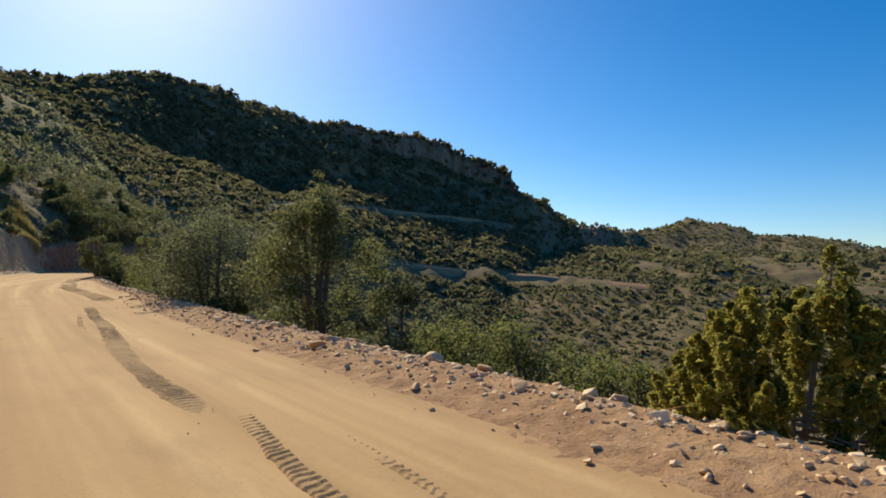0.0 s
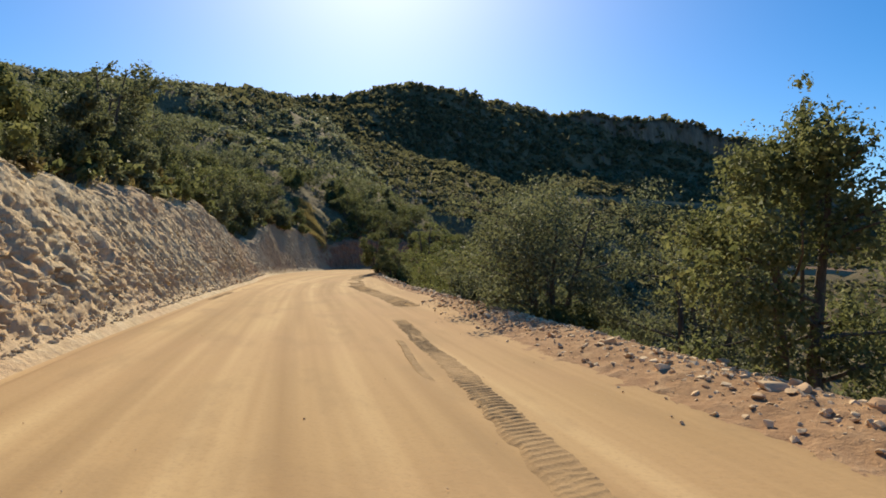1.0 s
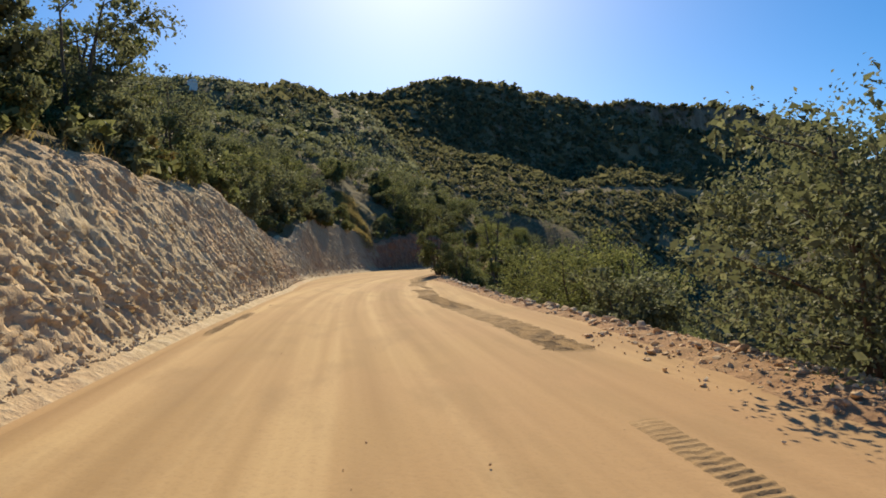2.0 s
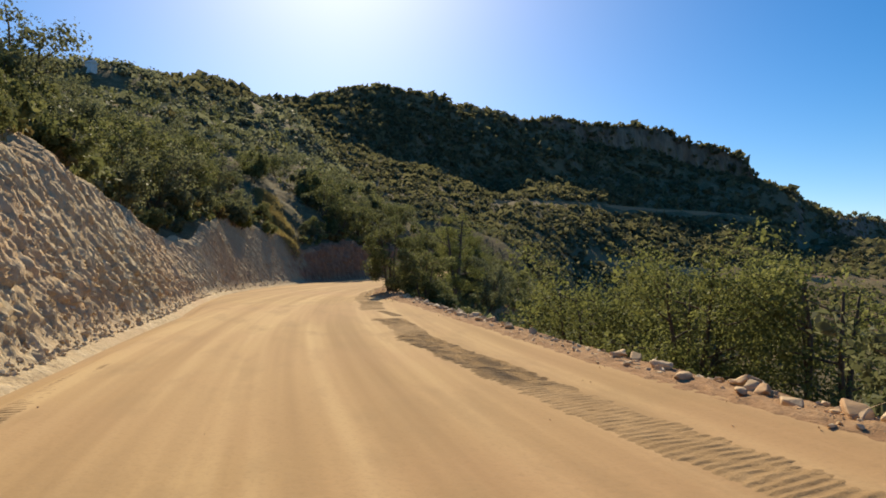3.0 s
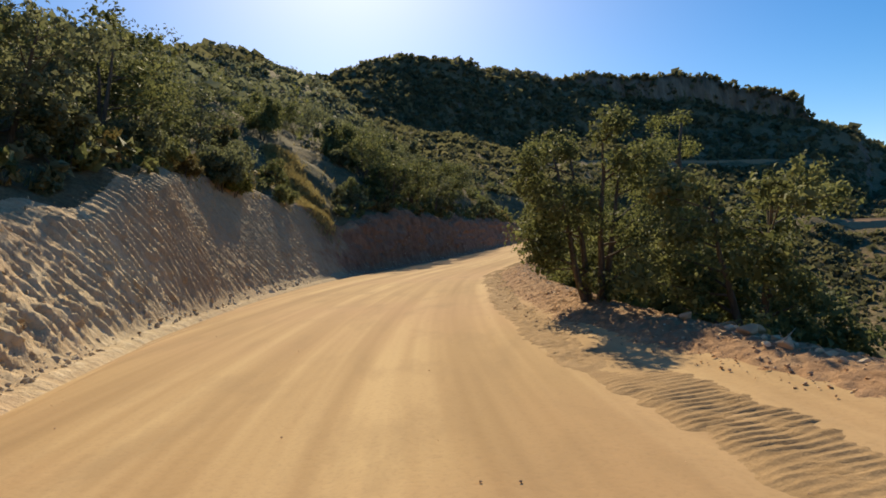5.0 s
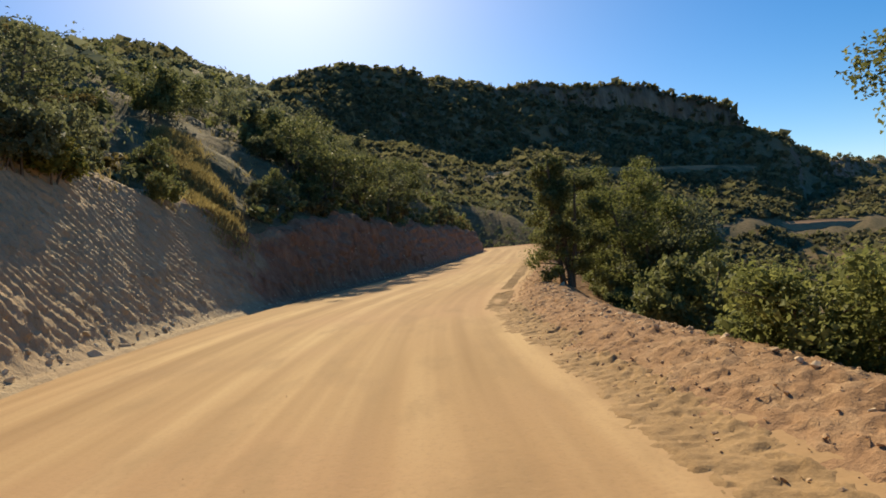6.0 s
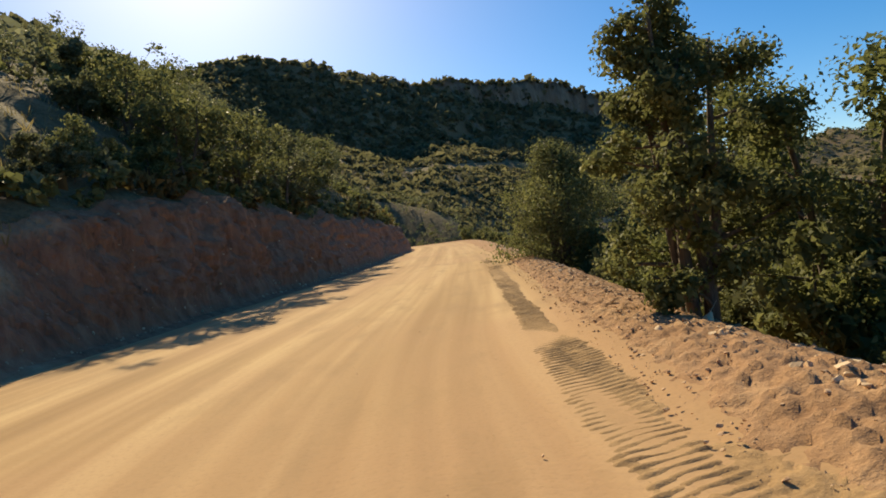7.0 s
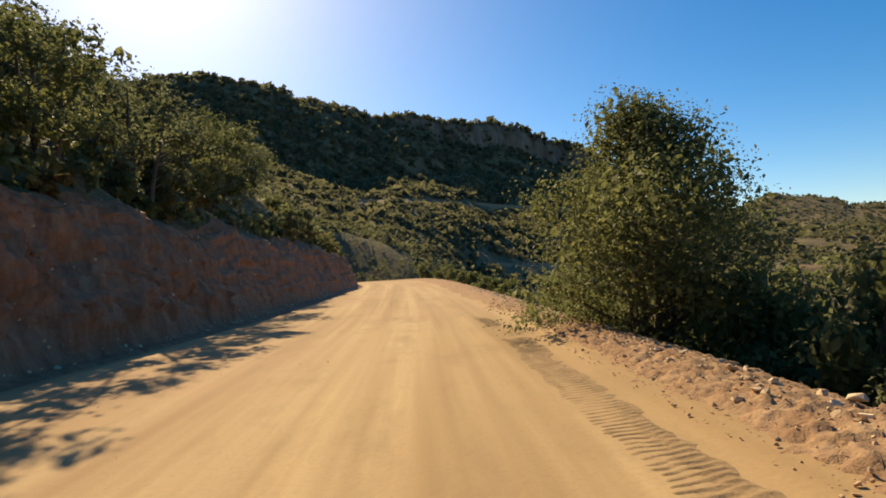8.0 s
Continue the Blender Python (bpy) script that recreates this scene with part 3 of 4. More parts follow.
def curve_points(rng, a, b, n, wob):
    t = np.linspace(0, 1, n)[:, None]
    p = np.asarray(a) * (1 - t) + np.asarray(b) * t
    w = rng.normal(size=(n, 3)) * wob
    w[0] = 0
    return p + np.cumsum(w, 0) * 0.6


def tree(name, label, x, y, top, width, seed, leaf=LEAF, stems=3, leaves=9000, size=0.085, base=0.28, bark=BARK, spire=None, sparse=0.0, z0=None, category="tree", flatness=0.8, full=1.0, taper=0.0, core=0.28):
    """A small broad-leaved tree: stems with limbs, and a crown of leaf clumps with gaps. top: height of its tip above z = 0."""
    rng = np.random.default_rng(seed)
    z = ground_at(x, y) - 0.08 if z0 is None else z0
    h = top - z
    root = tagged(new(name), label, category)
    root.location = (x, y, z)
    half = width / 2
    centres, radii = [], []
    for k in range(stems):
        ang = 2 * np.pi * (k + rng.random() * 0.6) / stems
        spread = half * (0.55 if stems > 1 else 0.15) * (1 - 0.6 * taper) * (0.6 + 0.5 * rng.random())
        foot = np.array((np.cos(ang), np.sin(ang), 0)) * (0.09 + 0.03 * stems) * min(width, 3) * 0.35
        tip = np.array((np.cos(ang) * spread, np.sin(ang) * spread, h * (0.74 + 0.18 * rng.random())))
        r0 = (0.018 * h + 0.015) * (1.25 if stems == 1 else 1.0)
        main = curve_points(rng, foot, tip, 9, 0.012 * h)
        v, f = tube(main, np.linspace(r0, r0 * 0.22, 9))
        stem = mesh_object("stem" if stems > 1 else "trunk", v.tolist(), f, bark, root, smooth=True)
        for j in range(8):
            f = base + (0.97 - base) * (j + rng.random()) / 8
            i = min(int(f * 8), 7)
            o = main[i] * (1 - (f * 8 - i)) + main[i + 1] * (f * 8 - i)
            a2 = ang + rng.normal() * 1.1 if stems > 1 else rng.random() * 2 * np.pi
            env = half * np.sqrt(max(0.1, 1 - ((f - 0.5) / 0.62) ** 2)) * (1 + taper * (0.5 - 1.1 * f))
            ln = env * (0.45 + 0.55 * rng.random())
            e = o + np.array((np.cos(a2) * ln, np.sin(a2) * ln, ln * (0.1 + 0.5 * rng.random())))
            e[2] = min(e[2], h * 0.97)
            v, g = tube(curve_points(rng, o, e, 5, 0.02 * ln + 0.01), np.linspace(r0 * 0.42 * (1.1 - f * 0.6), 0.006, 5), 5)
            mesh_object("limb", v.tolist(), g, bark, stem, smooth=True)
            for g in (0.62, 1.0):
                centres.append(o + (e - o) * g + rng.normal(size=3) * 0.07 * width)
                radii.append(width * (0.09 + 0.10 * rng.random()))
        centres.append(tip)
        radii.append(width * 0.11)
    if spire:
        for i in range(7):
            f = i / 6
            centres.append(np.array((spire[0], spire[1], h * (0.68 + 0.3 * f))) + rng.normal(size=3) * (spire[2] * 0.5 * (1 - 0.6 * f), spire[2] * 0.5 * (1 - 0.6 * f), 0.08))
            radii.append(spire[2] * (1.0 - 0.55 * f))
        v, f = tube(curve_points(rng, (spire[0] * 0.3, spire[1] * 0.3, h * 0.3), (spire[0], spire[1], h * 0.97), 7, 0.015), np.linspace(0.035, 0.008, 7))
        mesh_object("limb", v.tolist(), f, bark, root, smooth=True)
    centres, radii = np.array(centres), np.array(radii)
    centres[:, :2] *= (1 - 0.7 * taper * np.clip((centres[:, 2] / h - 0.5) / 0.5, 0, 1))[:, None]     # a pointed head
    keep = rng.random(len(centres)) > sparse
    centres, radii = centres[keep], radii[keep]
    centres[:, 2] = np.maximum(centres[:, 2], h * 0.10)
    radii = radii * full
    share = radii**2 / (radii**2).sum()
    quads(leaf_quads(rng, centres, radii, np.maximum((share * leaves * 0.8).astype(int), 6), size * 0.88, flat=flatness, core=core), leaf, "crown", root)
    return root


def shrub(name, label, seed, leaf, width=1.6, height=1.3, leaves=1700, size=0.085, category="bush", clumps=16):
    """A rounded shrub with several short stems, standing at the origin."""
    rng = np.random.default_rng(seed)
    root = tagged(new(name), label, category)
    cs, rs = [], []
    for k in range(clumps):
        a, q = rng.random() * 2 * np.pi, np.sqrt(rng.random())
        hgt = height * (0.25 + 0.7 * rng.random() * np.sqrt(max(0.05, 1 - q * q * 0.8)))
        c = np.array((np.cos(a) * q * width * 0.36, np.sin(a) * q * width * 0.36, hgt))
        cs.append(c)
        rs.append(width * (0.12 + 0.12 * rng.random()))
        if k < 3:
            v, f = tube(curve_points(rng, (c[0] * 0.1, c[1] * 0.1, -0.15), c, 4, 0.03), np.linspace(0.035, 0.008, 4), 5)
            mesh_object("stem", v.tolist(), f, BARK, root, smooth=True)
    rs = np.array(rs)
    n = np.maximum((rs**2 / (rs**2).sum() * leaves).astype(int), 4)
    quads(leaf_quads(rng, np.array(cs), rs, n, size), leaf, "crown", root)
    return root


# the trees that stand along the outer bank
tree("evergreen_oak", "tall olive-green tree with several bare stems beyond the bank", -3.35, 16.7, 3.95, 4.1, 11, LEAF, 3, 24000, 0.066, 0.12, spire=(0.1, 0.1, 0.42), taper=0.95, sparse=0.1)
tree("evergreen_oak", "dark leafy tree leaning over the valley slope", -0.9, 17.6, 1.2, 2.8, 12, LEAF_GREY, 3, 8000, 0.09, 0.15)
tree("evergreen_oak", "broad rounded dark green tree below the road bank", -8.3, 22.85, 3.3, 4.2, 13, LEAF_GREY, 5, 27000, 0.072, 0.05, full=1.2)
tree("evergreen_oak", "leafy olive tree growing lower on the valley slope", -4.5, 23.7, 3.0, 3.8, 113, LEAF_GREY, 4, 15000, 0.085, 0.1)
tree("evergreen_oak", "low olive-green tree at the edge of the slope", -12.4, 27.9, 0.9, 2.4, 14, LEAF_GREY, 3, 6000, 0.09, 0.1)
tree("evergreen_oak", "pale green multi-stemmed tree at the bend of the road", -27.15, 48.9, 3.3, 2.2, 15, LEAF, 4, 15000, 0.068, 0.1, full=1.2)
tree("evergreen_oak", "lower leafy tree beside the bend of the road", -24.8, 47.0, 2.4, 2.1, 16, LEAF, 3, 11000, 0.07, 0.08, full=1.2)
tree("evergreen_oak", "tall sparse tree with broad sunlit leaves below the bank", -25.5, 55.0, 5.6, 3.0, 17, LEAF_BRIGHT, 2, 14000, 0.09, 0.3, sparse=0.15, core=0.0)
tree("evergreen_oak", "tall dark tree with upright stems on the bank crest", -31.7, 66.0, 4.15, 2.1, 18, LEAF, 4, 22000, 0.068, 0.05, spire=(-0.15, 0.0, 0.4), sparse=0.05, full=1.15, taper=0.5)
tree("evergreen_oak", "leafy olive tree with a full round crown below the bank", -29.4, 66.8, 3.2, 2.8, 19, LEAF_BRIGHT, 3, 20000, 0.068, 0.06, full=1.2)
tree("evergreen_oak", "broad-leaved tree whose branches reach over the bank", -30.1, 71.3, 5.1, 2.9, 20, LEAF_BRIGHT, 4, 32000, 0.07, 0.08, full=1.3)
tree("evergreen_oak", "wide leafy tree in full sun at the road edge", -32.6, 81.9, 4.7, 4.7, 225, LEAF, 7, 46000, 0.072, 0.02, spire=(-0.1, 0.0, 0.42), full=1.25, taper=1.0)
tree("evergreen_oak", "dark tree standing deeper in the gully", -28.6, 75.5, 2.2, 3.6, 22, LEAF_GREY, 3, 8000, 0.11, 0.1)
tree("evergreen_oak", "dark leafy tree below the road bank", -29.0, 86.0, 1.8, 3.6, 23, LEAF, 3, 8000, 0.11, 0.1)
tree("evergreen_oak", "small leafy tree beside the far stretch of road", -32.0, 95.5, 1.6, 3.0, 24, LEAF_BRIGHT, 3, 6000, 0.12, 0.08)

for i, (x, y, top, w) in enumerate([(-28.2, 54.2, 0.95, 1.7), (-27.0, 52.8, 0.5, 1.6), (0.5, 12.3, 0.45, 2.1), (2.1, 12.1, 0.5, 2.1), (3.3, 10.6, 0.2, 1.6), (-14.6, 33.1, 1.75, 2.7), (-12.7, 32.2, 1.9, 2.6), (-16.7, 36.2, 1.35, 2.6), (-15.3, 37.0, 1.6, 2.8), (-14.2, 35.2, 1.6, 2.4)]):
    tree("leafy_bush", "bushy fresh green shrub thick with leaves beyond the bank", x, y, top, w, 150 + i, LEAF_BRIGHT, 4, 15000, 0.056, 0.04, category="bush", full=1.45)

tree("evergreen_oak", "dark leafy tree close behind the bank trees", -28.9, 68.0, 2.8, 3.2, 241, LEAF_GREY, 3, 9000, 0.1, 0.06, full=1.25)
tree("evergreen_oak", "dark spreading tree below the road bank", -28.2, 72.2, 2.4, 3.4, 242, LEAF_GREY, 3, 9000, 0.1, 0.06, full=1.25)

# bushes along the outer slope, each in its own place
_kinds = [shrub("bush", "rounded olive-green bush on the dry slope", 31, LEAF), shrub("bush", "fresh green bush growing below the road bank", 32, LEAF_BRIGHT, 1.7, 1.25),
          shrub("bush", "grey-green scrub bush on the hillside", 33, LEAF_GREY, 1.7, 1.5), shrub("bush", "half-dry yellowish bush on the slope", 34, LEAF_YELLOW, 1.5, 1.1, 1700),
          shrub("bush", "brown dried bush on the hillside", 35, LEAF_DRY, 1.5, 1.1, 1600), shrub("bush", "dense dark green bush with a domed crown", 36, LEAF, 1.9, 1.7, 2400),
          shrub("bush", "tall grey-green bush with upright shoots", 37, LEAF_GREY, 1.5, 2.0, 2200)]
for _k in _kinds:
    _k["group"] = "scrub bushes"
_far_home = at_line(14.0, -24.0)
for _i, _k in enumerate(_kinds):
    _k.location = (_far_home[0] + 2.2 * (_i % 3), _far_home[1] + 2.2 * (_i // 3), 0)
    _k.location.z = ground_at(_k.location.x, _k.location.y)


def on_grass(s, u):
    """Whether a spot lies in the open strip of dry grass that climbs from the lip of the cut."""
    return 76.5 < s < 87 and abs(u - 2.1 - 0.94 * (s - 78.2)) < 2.4


def plant(kind, x, y, scale, turn, sink=0.05, tall=1.0):
    ob = copy_thing(_kinds[kind], pose(x, y, ground_at(x, y) - sink, 0, 0, turn))
    ob.scale = (scale, scale, scale * tall)
    return ob


_rng = np.random.default_rng(5)
for x, y, k, sc, tl in [(1.2, 14.2, 3, 1.2, 1.0), (3.9, 9.4, 3, 0.8, 1.0), (5.4, 8.6, 3, 0.9, 1.0), (5.8, 11.5, 1, 1.1, 1.0), (3.4, 14.4, 2, 1.2, 1.0),
                        (-1.0, 18.6, 2, 1.3, 1.0), (-7.6, 21.9, 0, 1.2, 0.9),
                        (-17.9, 38.9, 1, 0.9, 0.7), (-19.6, 41.4, 1, 0.75, 0.9), (-20.9, 43.7, 0, 0.8, 0.8), (-18.6, 42.5, 0, 1.1, 0.8), (-22.3, 46.2, 5, 1.0, 0.9), (-25.5, 48.6, 5, 1.2, 0.9), (-23.6, 49.6, 5, 1.3, 1.0),
                        (-28.3, 55.4, 1, 0.8, 0.9), (-28.9, 58.6, 5, 1.1, 1.1), (-28.6, 61.4, 5, 1.2, 1.2), (-30.1, 66.6, 5, 1.1, 1.2), (-30.2, 72.0, 5, 1.3, 1.2),
                        (-30.6, 74.6, 0, 1.2, 1.1), (-31.0, 78.2, 5, 1.5, 1.2), (-31.6, 80.6, 5, 1.3, 1.2), (-30.0, 80.2, 0, 1.6, 1.2), (-31.2, 84.6, 5, 1.6, 1.2), (-34.6, 98.5, 1, 1.1, 0.9), (-35.4, 103.0, 0, 1.1, 0.9),
                        (-36.0, 107.0, 1, 1.2, 0.8), (-36.9, 111.5, 0, 1.2, 0.9), (-37.4, 116.5, 1, 1.3, 0.9), (-38.4, 122.0, 0, 1.3, 1.0), (-39.6, 129.0, 5, 1.4, 1.0), (-42.2, 138.5, 5, 1.3, 1.25)]:
    plant(k, x, y, sc, _rng.random() * 360, 0.08, tl)

for s in np.arange(50, 104, 0.8):                      # dark growth close under the bank
    v = 1.5 + 3.4 * _rng.random()
    x, y = (float(q) for q in at_line(s, float(right_edge(s)) + v))
    plant(int(_rng.choice([0, 2, 5, 1])), x, y, 0.6 + 0.45 * _rng.random(), _rng.random() * 360, 0.08, 0.95)

# the hillside above the cut and the slope that falls to the valley: the nearest bushes singly, the rest joined
_spots = []
for s in np.arange(-6, 175, 1.0):
    for _ in range(4):
        u = 2.6 + 58 * _rng.random() ** 1.6
        ss = s + _rng.random() * 1.3
        x, y = (float(q) for q in at_line(ss, float(left_edge(ss)) - u))
        if on_grass(ss, u) or (x > -45 and u > 40):
            continue                                    # the dry grass clearing stays open
        _spots.append((u + (30 if ss < 8 or ss > 125 else 0), x, y, int(_rng.choice([0, 2, 5, 6, 4, 3], p=[.16, .28, .27, .18, .06, .05])), 0.75 + 0.7 * _rng.random() + (0.5 if u > 8 else 0.0), 0.85 + 0.4 * _rng.random()))
for s in np.arange(-8, 160, 2.6):
    for _ in range(3):
        v = 6 + 46 * _rng.random() ** 1.3
        ss = s + _rng.random() * 3
        x, y = (float(q) for q in at_line(ss, float(right_edge(ss)) + v))
        _spots.append((v, x, y, int(_rng.choice([0, 1, 2, 3, 5])), 0.9 + 1.0 * _rng.random(), 0.8 + 0.4 * _rng.random()))
_spots.sort()
for u, x, y, k, sc, tl in _spots[:200]:
    plant(k, x, y, sc, _rng.random() * 360, 0.12, tl)


def build_scrub(spots):
    rng = np.random.default_rng(6)
    by = {}
    for u, x, y, k, sc, tl in spots:
        by.setdefault(k, []).append((x, y, sc, tl))
    mats = {0: LEAF, 1: LEAF_BRIGHT, 2: LEAF_GREY, 3: LEAF_YELLOW, 4: LEAF_DRY, 5: LEAF, 6: LEAF_GREY}
    for leaf in (LEAF, LEAF_BRIGHT, LEAF_GREY, LEAF_YELLOW, LEAF_DRY):
        b = np.array([q for k, l in by.items() if mats[k] == leaf for q in l])
        z = place_height(b[:, 0], b[:, 1])[0]
        m = 5
        off = rng.normal(size=(len(b) * m, 3)) * np.array((0.36, 0.36, 0.28))
        sc = np.repeat(b[:, 2], m)
        c = np.repeat(np.stack([b[:, 0], b[:, 1], z + 0.62 * b[:, 2] * b[:, 3]], 1), m, 0) + off * sc[:, None]
        q = leaf_quads(rng, c, sc * (0.24 + 0.14 * rng.random(len(sc))), np.full(len(c), 13), 0.21)
        tagged(quads(q, leaf, "hillside_scrub"), "thick scrub covering the hillside beyond the road", "scrub", kind="stuff")


_lip = []
for _ in range(2600):                                  # the gully below the bend and the valley's head
    x, y = -75 + 115 * _rng.random(), 55 + 150 * _rng.random()
    d = float(to_line(x, y)[1][0])
    if d > 7:
        _lip.append((40, x, y, int(_rng.choice([0, 2, 5, 1])), 1.3 + 1.0 * _rng.random(), 1.0))
for s in np.arange(128, 208, 0.25):                     # both sides of the road's last stretch
    u = 1.2 + 16 * _rng.random()
    x, y = (float(q) for q in at_line(s, float(left_edge(s)) - u if _rng.random() < 0.5 else float(right_edge(s)) + u))
    _lip.append((40, x, y, int(_rng.choice([0, 2, 5, 1])), 0.8 + 0.8 * _rng.random(), 1.0))
for _ in range(420):                                   # the slope beyond the end of the road
    x, y = -95 + 80 * _rng.random(), 172 + 70 * _rng.random()
    _lip.append((40, x, y, int(_rng.choice([0, 2, 5, 6])), 1.6 + 1.2 * _rng.random(), 1.0))
for s in np.arange(12, 150, 0.6):                      # low growth hanging over the lip of the cut
    u = float(cut_run(s)) + 0.1 + 1.3 * _rng.random()
    if on_grass(s, u):
        continue
    x, y = (float(q) for q in at_line(s, float(left_edge(s)) - u))
    _lip.append((u, x, y, int(_rng.choice([0, 2, 5, 4])), 0.45 + 0.5 * _rng.random(), 0.9))
for s in np.arange(20, 150, 0.35):                      # thick growth over the slope above
    u = 5 + 50 * _rng.random()
    if on_grass(s, u):
        continue
    x, y = (float(q) for q in at_line(s, float(left_edge(s)) - u))
    _lip.append((u, x, y, int(_rng.choice([0, 2, 5, 6, 2])), 1.2 + 0.9 * _rng.random(), 1.1))
for s in np.arange(-5, 170, 0.22):                      # and over the slope that falls to the valley
    v = 5.5 + 45 * _rng.random()
    x, y = (float(q) for q in at_line(s, float(right_edge(s)) + v))
    _lip.append((v, x, y, int(_rng.choice([0, 1, 2, 5, 3], p=[.3, .2, .25, .2, .05])), 1.1 + 0.9 * _rng.random(), 0.9))
build_scrub(_spots[200:] + _lip)

# taller trees above the cut
for i, (s, u, top, w, m) in enumerate([(17, 5.5, 6.8, 3.0, LEAF_GREY), (24, 6.5, 7.6, 3.4, LEAF_GREY), (37, 5.2, 10.0, 3.6, LEAF_GREY), (40.5, 6.2, 10.4, 3.6, LEAF), (47, 9.0, 10.0, 3.6, LEAF_GREY), (53, 7.4, 12.0, 4.4, LEAF_GREY), (50, 7.6, 9.8, 3.6, LEAF), (57.5, 4.6, 8.9, 3.8, LEAF), (60, 4.2, 8.2, 3.6, LEAF_GREY), (64.5, 4.4, 9.8, 3.4, LEAF), (66, 6.4, 10.0, 4.0, LEAF_GREY), (70, 6.0, 10.4, 4.0, LEAF), (74, 6.6, 10.8, 4.2, LEAF_GREY), (68, 10.5, 11.6, 4.0, LEAF), (73, 11.5, 13.2, 4.2, LEAF_GREY), (63, 10, 11.2, 3.8, LEAF_GREY), (111, 4.5, 10.2, 3.8, LEAF), (117, 5.5, 10.6, 4.0, LEAF_GREY), (123, 7, 11.0, 4.0, LEAF), (104, 10, 13.2, 4.4, LEAF_GREY),
                                       (92, 5.5, 10.4, 3.8, LEAF), (96, 7.0, 11.4, 3.8, LEAF), (101, 6.0, 10.6, 3.8, LEAF_GREY), (107, 8.0, 9.8, 3.8, LEAF), (114, 7.0, 9.0, 3.8, LEAF_GREY), (95, 2.6, 8.8, 3.2, LEAF), (90.5, 2.7, 8.4, 3.2, LEAF), (99.5, 2.6, 8.4, 3.2, LEAF_GREY), (104, 2.8, 8.0, 3.0, LEAF),
                                       (84, 17, 15.0, 4.2, LEAF_GREY), (91, 13, 13.5, 4.2, LEAF), (99, 15, 15.0, 4.4, LEAF_GREY), (108, 14, 14.0, 4.4, LEAF), (76, 24, 19.0, 4.2, LEAF_GREY), (70, 22, 17.5, 4.2, LEAF)]):
    x, y = (float(q) for q in at_line(s, float(left_edge(s)) - u))
    tree("hillside_tree", "slender grey-green tree on the slope above the cut", x, y, top, w, 60 + i, m, 3, 4400, 0.135, 0.15, sparse=0.05, full=1.15)


# ---------------------------------------------------------------- conifer at the start of the bank
def conifer(x, y, top, width, seed):
    rng = np.random.default_rng(seed)
    z = ground_at(x, y) - 0.05
    h = top - z
    root = tagged(new("juniper"), "yellow-green juniper with pale dead lower twigs beside the road", "conifer")
    root.location = (x, y, z)
    v, f = tube(curve_points(rng, (0, 0, 0), (0.42, 0.05, h * 0.95), 9, 0.02), np.linspace(0.055, 0.01, 9))
    mesh_object("trunk", v.tolist(), f, BARK_PALE, root, smooth=True)
    cs, rs = [], []
    for i in range(260):
        q = rng.random() ** 0.9
        zz = h * (0.12 + 0.62 * q)
        env = width * 0.5 * (1.0 - 0.85 * max(0, q - 0.3) - 0.4 * max(0, 0.2 - q)) * (0.4 + 0.62 * rng.random() ** 0.6)
        a = rng.random() * 2 * np.pi
        c = np.array((np.cos(a) * env, np.sin(a) * env, zz))
        for j in range(4):                                 # each spray is a short upright plume
            cs.append(c * np.array((1 + 0.03 * j, 1 + 0.03 * j, 1)) + np.array((0, 0, 0.07 * j)) + rng.normal(size=3) * 0.018)
            rs.append(0.105 * (1 - 0.2 * j))
    for j in range(14):
        cs.append(np.array((0.45, 0.05, h * (0.72 + 0.28 * j / 13))) + rng.normal(size=3) * np.array((0.12, 0.12, 0.02)) * (1 - j / 15))
        rs.append(0.16 - 0.008 * j)
    quads(leaf_quads(rng, np.array(cs), np.array(rs), np.full(len(cs), 40), 0.05, 0.8, 1.15, 2.0), NEEDLE, "crown", root)
    for i in range(20):
        a, zz = -1.2 + rng.normal() * 1.1, h * (0.08 + 0.28 * rng.random())
        ln = width * (0.36 + 0.2 * rng.random())
        e = np.array((np.cos(a) * ln, np.sin(a) * ln, zz + 0.15 * rng.normal()))
        tb = [tube(curve_points(rng, (0, 0, zz), e, 6, 0.02), np.linspace(0.022, 0.006, 6), 5)]
        for g in (0.5, 0.7, 0.85):
            o = np.array((0, 0, zz)) * (1 - g) + e * g
            tb.append(tube(curve_points(rng, o, o + rng.normal(size=3) * 0.13 + np.array((0, 0, 0.05)), 3, 0.01), np.linspace(0.006, 0.002, 3), 4))
        v, f = join_tubes(tb)
        mesh_object("dead_branch", v, f, BARK_PALE, root, "bare pale dead branch", smooth=True)
    return root


conifer(3.45, 5.9, 1.72, 2.45, 71)


# ---------------------------------------------------------------- far woods, grass, far bench roads, hut
def build_hill_woods():
    rng = np.random.default_rng(18)
    m = 15000
    x, y = rng.uniform(-240, -20, m), rng.uniform(10, 270, m)
    s, d = to_line(x, y)
    keep = (d < -24) & (d > -190) & (np.hypot(x + 111, y - 104.5) > 5) & (fbm(x * 0.05, y * 0.05, 61, 3) > -0.55)
    x, y = x[keep], y[keep]
    m = len(x)
    rad = 0.8 + 1.0 * rng.random(m) ** 1.4
    c = np.stack([x, y, place_height(x, y)[0] + rad * 0.45], 1)
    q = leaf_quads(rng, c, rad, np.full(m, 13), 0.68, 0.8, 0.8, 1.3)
    return tagged(quads(q, LEAF_HAZED, "hill_scrub"), "grey-green scrub paled by haze on the hill above the road", "scrub", kind="stuff")


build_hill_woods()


CLEAR = []                                                # bearings and distances of the far roads


